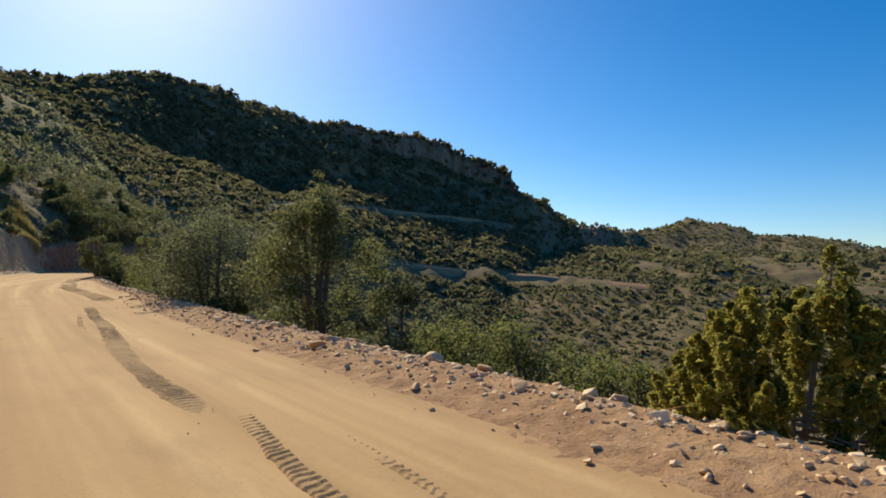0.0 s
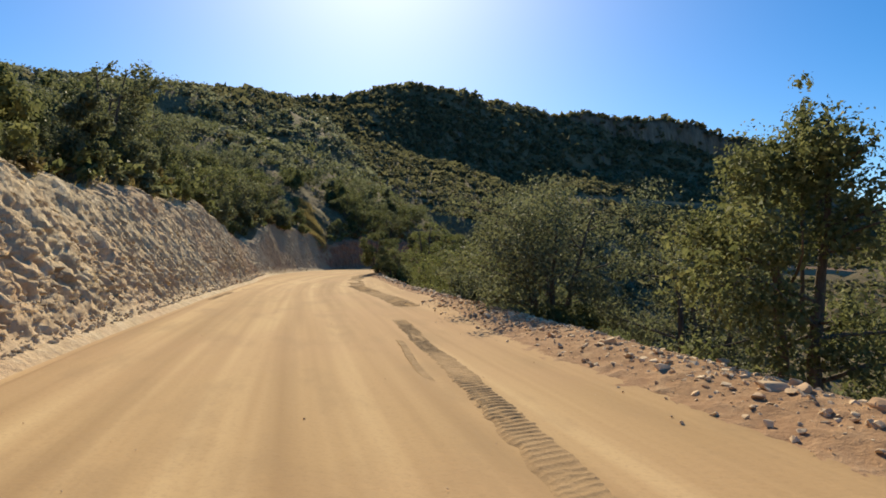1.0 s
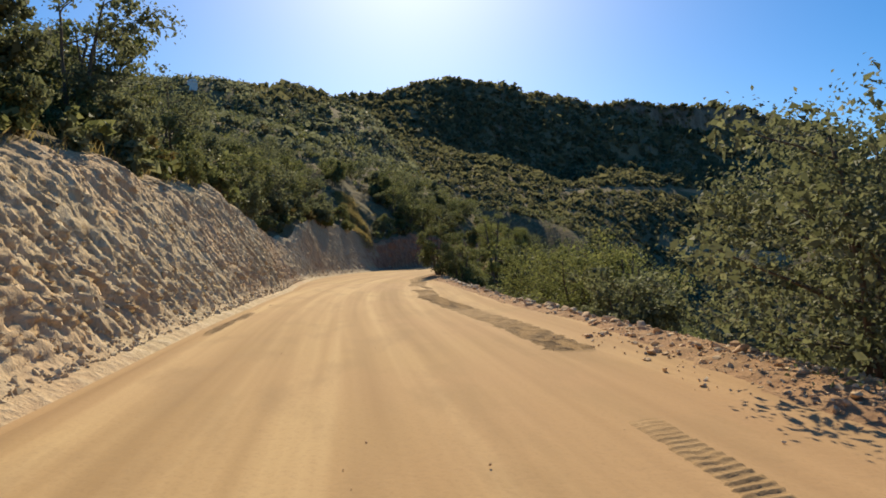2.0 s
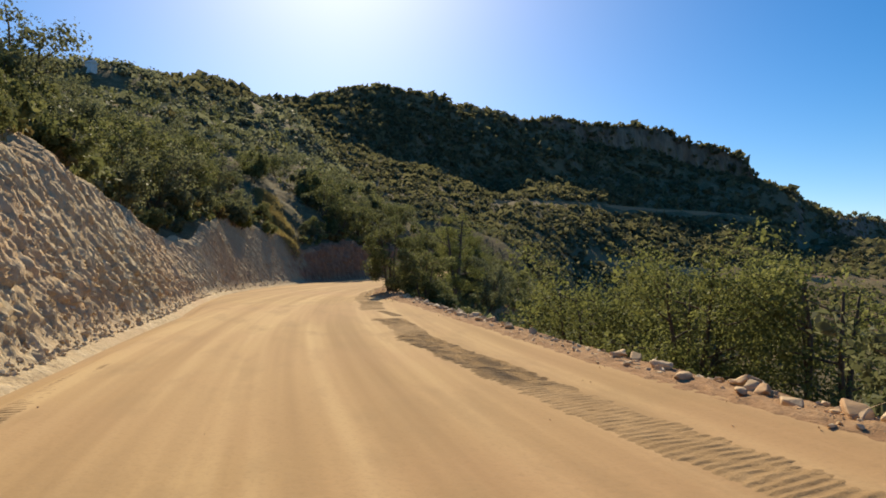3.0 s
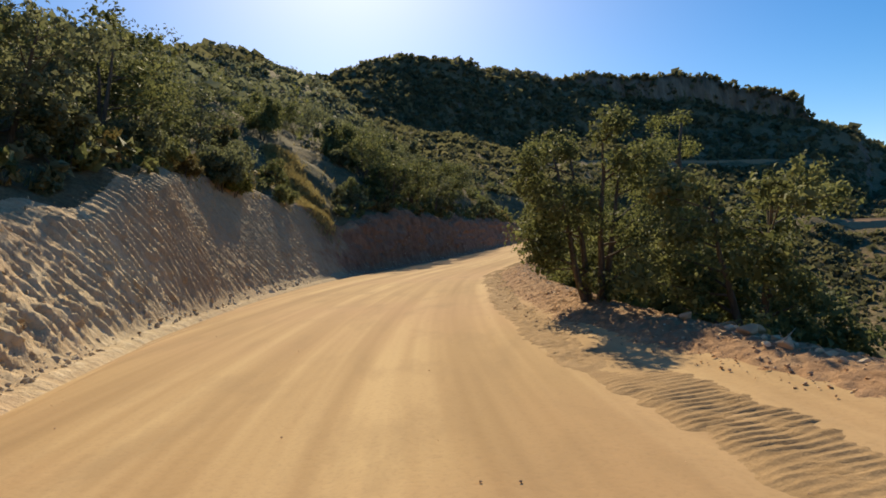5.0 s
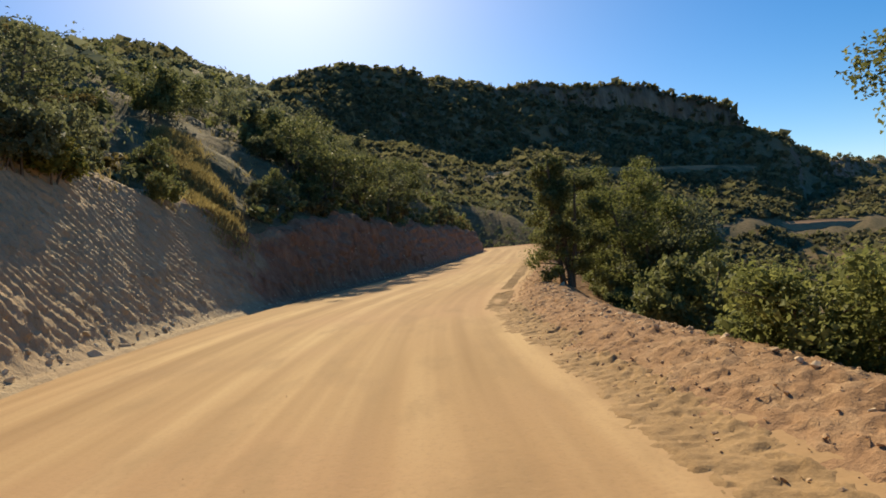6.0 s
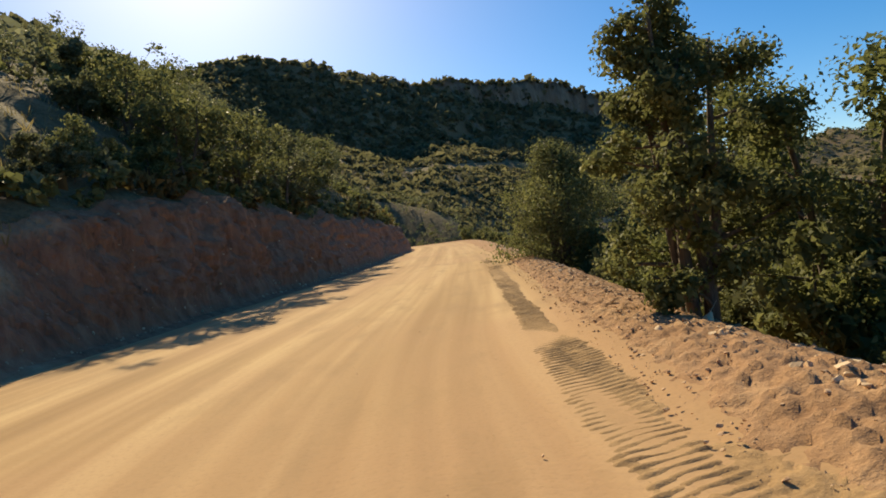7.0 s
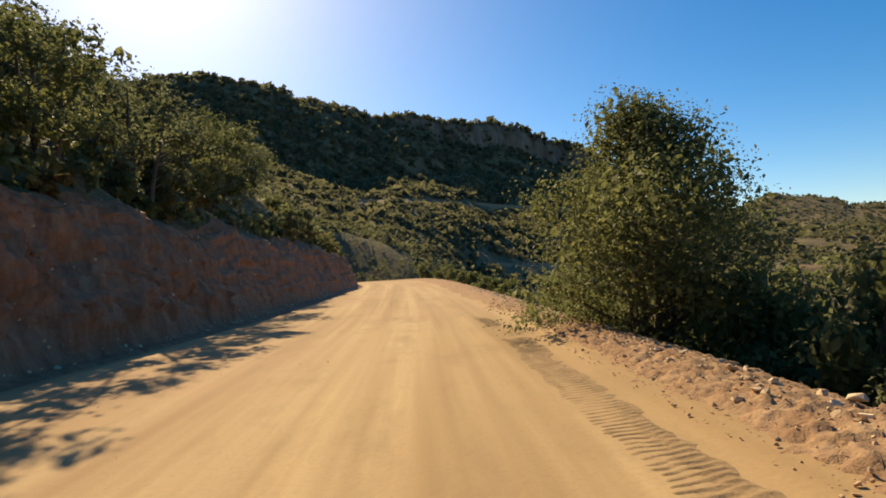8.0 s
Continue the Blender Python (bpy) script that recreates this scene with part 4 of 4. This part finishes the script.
def bench_strip(name, label, bearings, heights, width):
    """A far bench road that runs along the opposite slope."""
    az = np.linspace(bearings[0], bearings[-1], 160)
    hgt = np.interp(az, bearings[::-1] if bearings[0] > bearings[-1] else bearings, heights[::-1] if bearings[0] > bearings[-1] else heights)
    a = np.radians(az)
    rr = np.linspace(120, 560, 440)
    out = []
    for ai, hi in zip(a, hgt):
        zz = place_height(HUB[0] - np.sin(ai) * rr, HUB[1] + np.cos(ai) * rr)[0]
        el = np.degrees(np.arctan2(zz - 1.4, rr))
        i = int(np.argmax(el > hi)) or 250
        out.append(rr[i])
    out = np.convolve(np.pad(out, 30, "edge"), np.ones(61) / 61, "valid")
    CLEAR.append((az[::-1] if az[0] > az[-1] else az, out[::-1] if az[0] > az[-1] else out))
    g = []
    grade = 1.4 + out * np.tan(np.radians(hgt))
    for t, lift in ((-1.4, -4.0), (-0.5, 0.0), (0.0, 0.05), (0.5, 0.0), (1.0, 1.2)):
        q = out + t * width
        x, y = HUB[0] - np.sin(a) * q, HUB[1] + np.cos(a) * q
        g.append(np.stack([x, y, grade + lift], 1))
    return tagged(sheet(name, np.stack(g, 1), LOOSE), label, "road", kind="structure")


bench_strip("road_far_lower", "pale dirt road cut across the opposite slope", [4.0, -1.0, -6.0, -9.0, -14.0, -19.0, -24.3], [1.1, 0.4, -0.1, -0.35, -0.5, -0.9, -1.2], 4.5)
bench_strip("road_far_upper", "narrow dirt road bench below the far cliff", [13.0, 7.5, 2.7, -2.2, -6.0, -10.0], [6.3, 6.3, 5.9, 5.3, 5.0, 4.3], 1.7)


def build_far_woods():
    rng = np.random.default_rng(8)
    n = 46000
    az = np.radians(np.where(np.arange(n) < 36000, rng.uniform(-44, 62, n), rng.uniform(-12, 42, n)))
    r = np.where(np.arange(n) < 36000, 55 + 640 * rng.random(n) ** 0.8, 100 + 320 * rng.random(n) ** 0.7)
    x, y = HUB[0] - np.sin(az) * r, HUB[1] + np.cos(az) * r
    z, s, d = place_height(x, y)
    dens = fbm(x * 0.02, y * 0.02, 77, 3) + 0.25 * rng.normal(size=n)
    open_side = np.clip((-3 - np.degrees(az)) / 12, 0, 1) * np.clip((r - 190) / 110, 0, 1)     # the sunny slope carries fewer bushes
    keep = ((d > 34) | (d < -50)) & (dens > -0.95 + 0.75 * open_side) & (r < 800)
    for ba, br in CLEAR:
        away = r - np.interp(np.degrees(az), ba, br)
        keep &= (away < -16) | (away > 6) | (np.degrees(az) < ba[0]) | (np.degrees(az) > ba[-1])
    x, y, z, r = x[keep], y[keep], z[keep], r[keep]
    nx, ny = rng.uniform(0, 190, 5200), rng.uniform(-60, 150, 5200)          # the slope that falls away beside the first stretch
    nz, _, nd = place_height(nx, ny)
    nk = (nd > 44) & (fbm(nx * 0.05, ny * 0.05, 78, 3) > -0.25)
    x, y, z, r = np.r_[x, nx[nk]], np.r_[y, ny[nk]], np.r_[z, nz[nk]], np.r_[r, np.full(nk.sum(), 200.0)]
    for j in np.linspace(-45, 55, 420):                       # a broken row of trees along the crest
        a = np.radians(j + rng.normal() * 0.1)
        rc = np.interp(np.degrees(a), RIDGE[:, 0], RIDGE[:, 1]) * (0.985 + 0.012 * rng.random())
        if rc < 800:
            x, y = np.r_[x, HUB[0] - np.sin(a) * rc], np.r_[y, HUB[1] + np.cos(a) * rc]
            z, r = np.r_[z, place_height(x[-1:], y[-1:])[0]], np.r_[r, rc]
    m = 5000                                                  # the distant hills across the valley
    a, q = np.radians(rng.uniform(-44, -13, m)), 700 + 800 * rng.random(m) ** 0.7
    fx, fy = HUB[0] - np.sin(a) * q, HUB[1] + np.cos(a) * q
    x, y, z, r = np.r_[x, fx], np.r_[y, fy], np.r_[z, place_height(fx, fy)[0]], np.r_[r, np.full(m, 620.0)]
    rad = (0.65 + 1.15 * rng.random(len(x)) ** 1.4) * np.clip(r / 240, 0.9, 2.6)
    c = np.stack([x, y, z + rad * 0.3], 1)
    q = leaf_quads(rng, c, rad, np.full(len(c), 5), 1.15, 0.8, 0.75, 1.25)
    ctr = q.mean(1, keepdims=True)
    q = ctr + (q - ctr) * (np.repeat(rad, 5)[:, None, None] * 0.9)
    ob = quads(q, LEAF_FAR, "far_scrub")
    return tagged(ob, "dense dark scrub on the far mountain slopes", "scrub", kind="stuff")


LEAF_FAR = mat_leaf("far_scrub_leaf", (0.092, 0.09, 0.052), (0.16, 0.148, 0.084), (0.25, 0.215, 0.12), 0.44, 0.8)
build_far_woods()


def build_grass():
    rng = np.random.default_rng(9)
    n = 7500
    k = rng.random(n)
    s = np.r_[78.2 + 6.6 * k + 0.45 * rng.normal(size=n), rng.uniform(10, 140, 2600), rng.uniform(-5, 110, 1500)]
    u = np.r_[2.1 + 6.2 * k + 0.5 * rng.normal(size=n), 2.7 + rng.random(2600) ** 2 * 14, np.zeros(1500)]
    d = left_edge(s) - u
    d[-1500:] = right_edge(s[-1500:]) + 1.9 + rng.random(1500) * 4
    x, y = at_line(s, d)
    z, _, _ = place_height(x, y)
    k = 4
    base = np.repeat(np.stack([x, y, z + 0.03], 1), k, 0) + rng.normal(size=(len(x) * k, 3)) * np.array((0.07, 0.07, 0))
    h = 0.12 + 0.26 * rng.random((len(base), 1))
    lean = rng.normal(size=(len(base), 3)) * np.array((0.35, 0.35, 0)) * h
    side = rng.normal(size=(len(base), 3)) * np.array((1, 1, 0))
    side /= np.linalg.norm(side, axis=1)[:, None]
    up = np.array((0, 0, 1.0))
    q = np.stack([base - side * 0.018, base + side * 0.018, base + lean * 0.6 + up * h * 0.7 + side * 0.008, base + lean + up * h], 1)
    ob = quads(q, GRASS, "dry_grass")
    return tagged(ob, "tufts of dry yellow grass on the hillside", "grass", kind="stuff")


build_grass()


def hut(x, y):
    root = tagged(new("hut"), "tiny white-walled hut high on the hillside", "hut")
    z = ground_at(x, y) - 0.2
    root.location = (x, y, z)
    bm = bmesh.new()
    bmesh.ops.create_cube(bm, size=1)
    bmesh.ops.scale(bm, vec=(1.5, 1.4, 2.0), verts=bm.verts)
    bmesh.ops.translate(bm, vec=(0, 0, 1.0), verts=bm.verts)
    bmesh.ops.bevel(bm, geom=bm.edges[:], offset=0.03, segments=1, affect="EDGES")
    me = bpy.data.meshes.new("wall")
    bm.to_mesh(me)
    bm.free()
    me.materials.append(WHITE)
    new("wall", me).parent = root
    v = [(-0.9, -0.85, 1.95), (0.9, -0.85, 1.95), (0.9, 0.85, 1.95), (-0.9, 0.85, 1.95), (-0.9, 0, 2.6), (0.9, 0, 2.6)]
    mesh_object("roof", v, [(0, 1, 5, 4), (2, 3, 4, 5), (0, 4, 3), (1, 2, 5), (0, 3, 2, 1)], WHITE, root)


_W = Mat("weathered_white_paint", 0.7)
WHITE = _W.color(_W.ramp(_W.noise(2.0, 4), [(0.3, (0.66, 0.65, 0.62)), (0.7, (0.8, 0.8, 0.78))]))
hut(-112.9, 107.1)


# ---------------------------------------------------------------- stones, tyre tracks, pebbles
def stone_mesh(seed, mat, squash=0.65, bevel=True):
    rng = np.random.default_rng(seed)
    bm = bmesh.new()
    p = rng.normal(size=(13, 3))
    p /= np.linalg.norm(p, axis=1)[:, None]
    p *= (0.75 + 0.35 * rng.random((13, 1))) * 0.5 * np.array((1, 0.8, squash))
    for q in p:
        bm.verts.new(q)
    bmesh.ops.convex_hull(bm, input=bm.verts[:])
    bmesh.ops.delete(bm, geom=[v for v in bm.verts if not v.link_faces], context="VERTS")
    if bevel:
        bmesh.ops.bevel(bm, geom=bm.edges[:], offset=0.03, segments=1, affect="EDGES")
    me = bpy.data.meshes.new("stone")
    bm.to_mesh(me)
    bm.free()
    me.materials.append(mat)
    return me


def mesh_arrays(me):
    v = np.empty(len(me.vertices) * 3)
    me.vertices.foreach_get("co", v)
    return v.reshape(-1, 3), [tuple(p.vertices) for p in me.polygons]


def scatter_joined(name, label, meshes, places, sizes, seed, mat, category, lean=0.35):
    """Stones too many to count, joined into one object."""
    rng = np.random.default_rng(seed)
    arr = [mesh_arrays(m) for m in meshes]
    vs, fs, n = [], [], 0
    for (x, y, z), sz in zip(places, sizes):
        v, f = arr[rng.integers(len(arr))]
        m = np.array(Euler((rng.normal() * lean, rng.normal() * lean, rng.random() * 6.3)).to_matrix())
        q = (v * sz) @ m.T + (x, y, z)
        vs.append(q)
        fs += [tuple(i + n for i in p) for p in f]
        n += len(v)
    ob = mesh_object(name, np.vstack(vs).tolist(), fs, mat)
    return tagged(ob, label, category, kind="stuff")


def build_tracks():
    """Lugged tyre tracks of a heavy machine, pressed into darker earth."""
    rng = np.random.default_rng(14)
    runs = [("tyre_track", 6.2, 22.5, [(6.2, 1.8), (8.1, 1.78), (10.9, 1.9), (13, 2.05), (16.6, 2.3), (22.5, 2.55)], 0.42, 0), ("tyre_track", 1.6, 6.6, [(1.6, 1.6), (3.6, 1.8), (6.6, 2.05)], 0.24, 1), ("tyre_track", 1.6, 5.4, [(1.6, 2.2), (3.4, 2.38), (5.4, 2.5)], 0.16, 11),
            ("tyre_track", 15.0, 19.0, [(15, 1.8), (19, 2.02)], 0.14, 13),
            ("tyre_track", 25.0, 43.6, [(25, 3.4), (29.4, 3.3), (35, 3.0), (37.5, 2.76), (41, 2.7), (43.6, 2.62)], 0.98, 2), ("tyre_track", 43.2, 46.4, [(43.2, 3.05), (46.4, 2.6)], 0.4, 3), ("tyre_track", 45.9, 52.2, [(45.9, 2.5), (49, 2.55), (52.2, 2.3)], 0.98, 4),
            ("tyre_track", 51.7, 64.0, [(51.7, 2.15), (57, 1.9), (64, 1.75)], 0.8, 5), ("tyre_track", 63.5, 71.0, [(63.5, 1.8), (68, 1.65), (71, 1.6)], 0.85, 6), ("tyre_track", 69.6, 75.3, [(69.6, 1.5), (75.3, 1.58)], 0.72, 14), ("tyre_track", 75.2, 83.0, [(75.2, 1.6), (83, 1.45)], 0.5, 7),
            ("tyre_track", 81.6, 91.5, [(81.6, 1.5), (86, 1.48), (91.5, 1.46)], 0.6, 8), ("tyre_track", 92.5, 97.0, [(92.5, 1.4), (97, 1.35)], 0.45, 9), ("tyre_track", 28.0, 36.5, [(28, -2.45), (36.5, -2.25)], 0.36, 10)]
    for name, a, b, mid, width, k in runs:
        clods = k in (5, 6)                                # here the tread is trampled into clods
        s = np.arange(a, b, 0.03 if clods else 0.0125)
        t = np.linspace(-1, 1, 30 if clods else 13)
        S, T2 = np.meshgrid(s, t, indexing="ij")
        m = np.array(mid, float)
        half = width / 2 * (1 + 0.08 * vnoise(S * 1.1, T2 * 0 + (T2 > 0) * 7, 60 + k) + 0.16 * vnoise(S * 7, (T2 > 0) * 3 + 0 * T2, 61 + k))
        half = half * np.clip(np.minimum(S - a, b - S) / 0.4 + 0.7, 0, 1)
        D = np.interp(S, m[:, 0], m[:, 1]) + 0.07 * vnoise(S * 0.5, 0 * S, 70 + k) + T2 * half
        D = np.minimum(D, right_edge(S) - 0.5)
        X, Y = at_line(S, D)
        wave = ((S - 0.25 * T2 * width * 0.5 + 0.035 * vnoise(S * 4, T2 * 2.2, 95 + k)) / 0.108) % 1.0
        bar = np.clip(np.sin(wave * 2 * np.pi) * 1.5, -1, 1) * np.clip(1 - np.abs(T2) ** 6, 0, 1)
        fade = np.clip(0.6 + 0.9 * vnoise(S * 0.5, T2 * 0.4, 80 + k), 0, 1)
        edge = np.clip((1 - np.abs(T2)) * 3, 0, 1) * np.clip(np.minimum(S - a, b - S) * 1.2, 0, 1)
        if clods:
            lug = 0.004 + 0.008 * fbm(S * 5, D * 5, 90 + k, 2) + 0.018 * facets(S * 11, D * 11, 92)
        else:                                              # the lugs stand up singly, the hollows lie at road level
            lug = (-0.012 if k == 10 else (-0.003 if k in (0, 2, 3, 4) else -0.008) + 0.006 * vnoise(S * 1.1, T2 * 0.8, 97 + k)) + (0.021 if k == 2 else 0.015) * (0.35 + 0.65 * fade) * np.clip(bar, 0, 1) ** 1.5 + 0.008 * np.clip(vnoise(S * 0.8, T2 * 0.5, 93 + k), 0, 1) + 0.004 * facets(S * 9, D * 9, 92)
        Z = surface_z(S, D) - 0.008 + edge * lug
        Z -= 0.03 * (1 - edge) + 0.04 * np.clip(vnoise(S * 0.9, T2 * 0.7, 98 + k) - 0.55 + 0.6 * np.abs(T2) ** 4, 0, 0.6)
        tagged(sheet(name, np.stack([X, Y, Z], 2), TREAD, smooth=False), "lugged tyre track pressed into the dark earth of the road", "tyre track", "tyre tracks", kind="structure")


def surface_z(S, D):
    """Height of the road or of the bank, whichever lies on top."""
    z = bench_height(S, np.clip(D, left_edge(S) + 0.01, None)) + 0.014
    v = (D - right_edge(S)) / bank_width(S)
    blend = np.clip((v + 1.9) / 0.9, 0, 1)
    return z + np.where(v > -1.9, blend * bank_lump(S, D) - 0.002, 0)


build_tracks()


def build_stones():
    rng = np.random.default_rng(15)
    pale = [stone_mesh(100 + i, STONE, 0.5 + 0.06 * i) for i in range(6)]
    red = [stone_mesh(120 + i, STONE_RED, 0.45 + 0.05 * i) for i in range(4)]
    cutm = [stone_mesh(140 + i, STONE_CUT, 0.8) for i in range(5)]
    chips = [stone_mesh(160 + i, STONE, 0.4 + 0.05 * i, False) for i in range(6)]
    bank, cut = bpy.data.objects["bank"], bpy.data.objects["cut_slope"]
    # single stones on the bank, the larger ones at their own places
    own = [(9.3, 4.75, 0.34), (9.0, 4.35, 0.38), (8.1, 5.1, 0.26), (6.6, 4.9, 0.36), (5.7, 5.0, 0.3), (4.7, 4.6, 0.34), (3.9, 5.2, 0.3), (3.1, 4.7, 0.26), (16.3, 4.7, 0.30), (17.7, 4.4, 0.24), (13.2, 4.7, 0.36), (12.2, 4.9, 0.3),
           (20.5, 5.0, 0.3), (24.0, 4.9, 0.34), (30.4, 5.0, 0.42), (30.9, 4.8, 0.3), (31.6, 5.0, 0.24), (28.9, 4.9, 0.36), (27.6, 4.9, 0.34), (42.5, 4.55, 0.46), (40.6, 4.6, 0.32), (49.7, 4.2, 0.3), (45.3, 4.4, 0.34), (46.6, 4.3, 0.28), (74.5, 3.35, 0.26), (84.3, 3.1, 0.22)]
    spots = list(own)
    while len(spots) < 300:
        s = rng.uniform(1.5, 26) if rng.random() < 0.42 else rng.uniform(26, 54) if rng.random() < 0.78 else rng.uniform(54, 96)
        v = -0.35 + 0.42 * rng.normal() if s < 27 else -0.08 + 0.16 * rng.normal()
        spots.append((s, float(right_edge(s)) + v, 0.10 + 0.22 * rng.random() ** 2.2 if s < 27 else 0.13 + 0.27 * rng.random() ** 2.2 if s < 54 else 0.035 + 0.1 * rng.random() ** 2.2))
    for i, (s, d, sz) in enumerate(spots):
        ob = new("stone", (pale if rng.random() < (0.55 if s < 27 else 0.75 if s < 52 else 0.45) else red)[rng.integers(4)])
        x, y = at_line(s, d)
        z = float(surface_z(np.array([s]), np.array([d]))[0])
        ob.location = (float(x), float(y), z + sz * 0.07)
        ob.rotation_euler = (rng.normal() * 0.22, rng.normal() * 0.22, rng.random() * 6.3)
        ob.scale = (sz, sz, sz)
        ob.parent = bank
    # blocks standing out of the cut and fallen to its foot
    for i in range(300):
        s, low = rng.uniform(14, 73), rng.random() < 0.5
        u = rng.uniform(-0.05, 0.4) if low or s > 58 else rng.uniform(0.3, 1.25)
        sz = 0.08 + 0.24 * rng.random() ** 2
        d = float(left_edge(s)) - u
        x, y = at_line(s, d)
        z = float(bench_height(np.array([s]), np.array([d]))[0])
        ob = new("rock", cutm[rng.integers(5)])
        ob.location = (float(x), float(y), z + (sz * 0.05 if low else 0.03))
        ob.rotation_euler = (rng.normal() * 0.8, rng.normal() * 0.8, rng.random() * 6.3)
        ob.scale = (sz * 1.3, sz * 0.7, sz)
        ob.parent = cut
    # the small rest
    n = 6400
    s = np.r_[rng.uniform(-1, 28, n - n // 3), rng.uniform(28, 110, n // 3)]
    d = right_edge(s) + np.where(s < 27, -0.3, -0.08) + np.where(s < 27, 0.45, 0.22) * rng.normal(size=n)
    x, y = at_line(s, d)
    z = surface_z(s, d)
    scatter_joined("rubble", "small broken stones strewn along the road bank", chips, np.stack([x, y, z], 1), 0.024 + 0.125 * rng.random(n) ** 3.0, 16, STONE, "rubble")
    n = 4200
    s = rng.uniform(50, 100, n)
    d = right_edge(s) - 1.9 * bank_width(s) * rng.random(n) ** 1.2 + 0.1
    x, y = at_line(s, d)
    scatter_joined("gravel", "small stones scattered over the loose earth of the bank", chips, np.stack([x, y, surface_z(s, d)], 1), 0.016 + 0.05 * rng.random(n) ** 3, 19, STONE_RED, "gravel")
    n = 700
    s = rng.uniform(-2, 110, n)
    d = left_edge(s) + (right_edge(s) - left_edge(s)) * rng.random(n)
    x, y = at_line(s, d)
    scatter_joined("pebbles", "pebbles lying loose on the dirt road", chips, np.stack([x, y, surface_z(s, d) - 0.005], 1), 0.01 + 0.022 * rng.random(n) ** 3, 17, STONE_RED, "pebbles")
    n = 7200
    s = np.r_[rng.uniform(12, 56, 6000), rng.uniform(56, 120, 1200)]
    d = left_edge(s) + 0.12 - np.where(rng.random(n) < 0.4, np.abs(rng.normal(size=n)) * 0.45, 2.5 * rng.random(n) ** 1.3)
    x, y = at_line(s, d)
    scatter_joined("scree", "broken rock fragments along the foot of the cut", chips, np.stack([x, y, bench_height(s, d) + 0.02], 1), 0.03 + 0.15 * rng.random(n) ** 3, 18, STONE_CUT, "scree", 0.9)


build_stones()
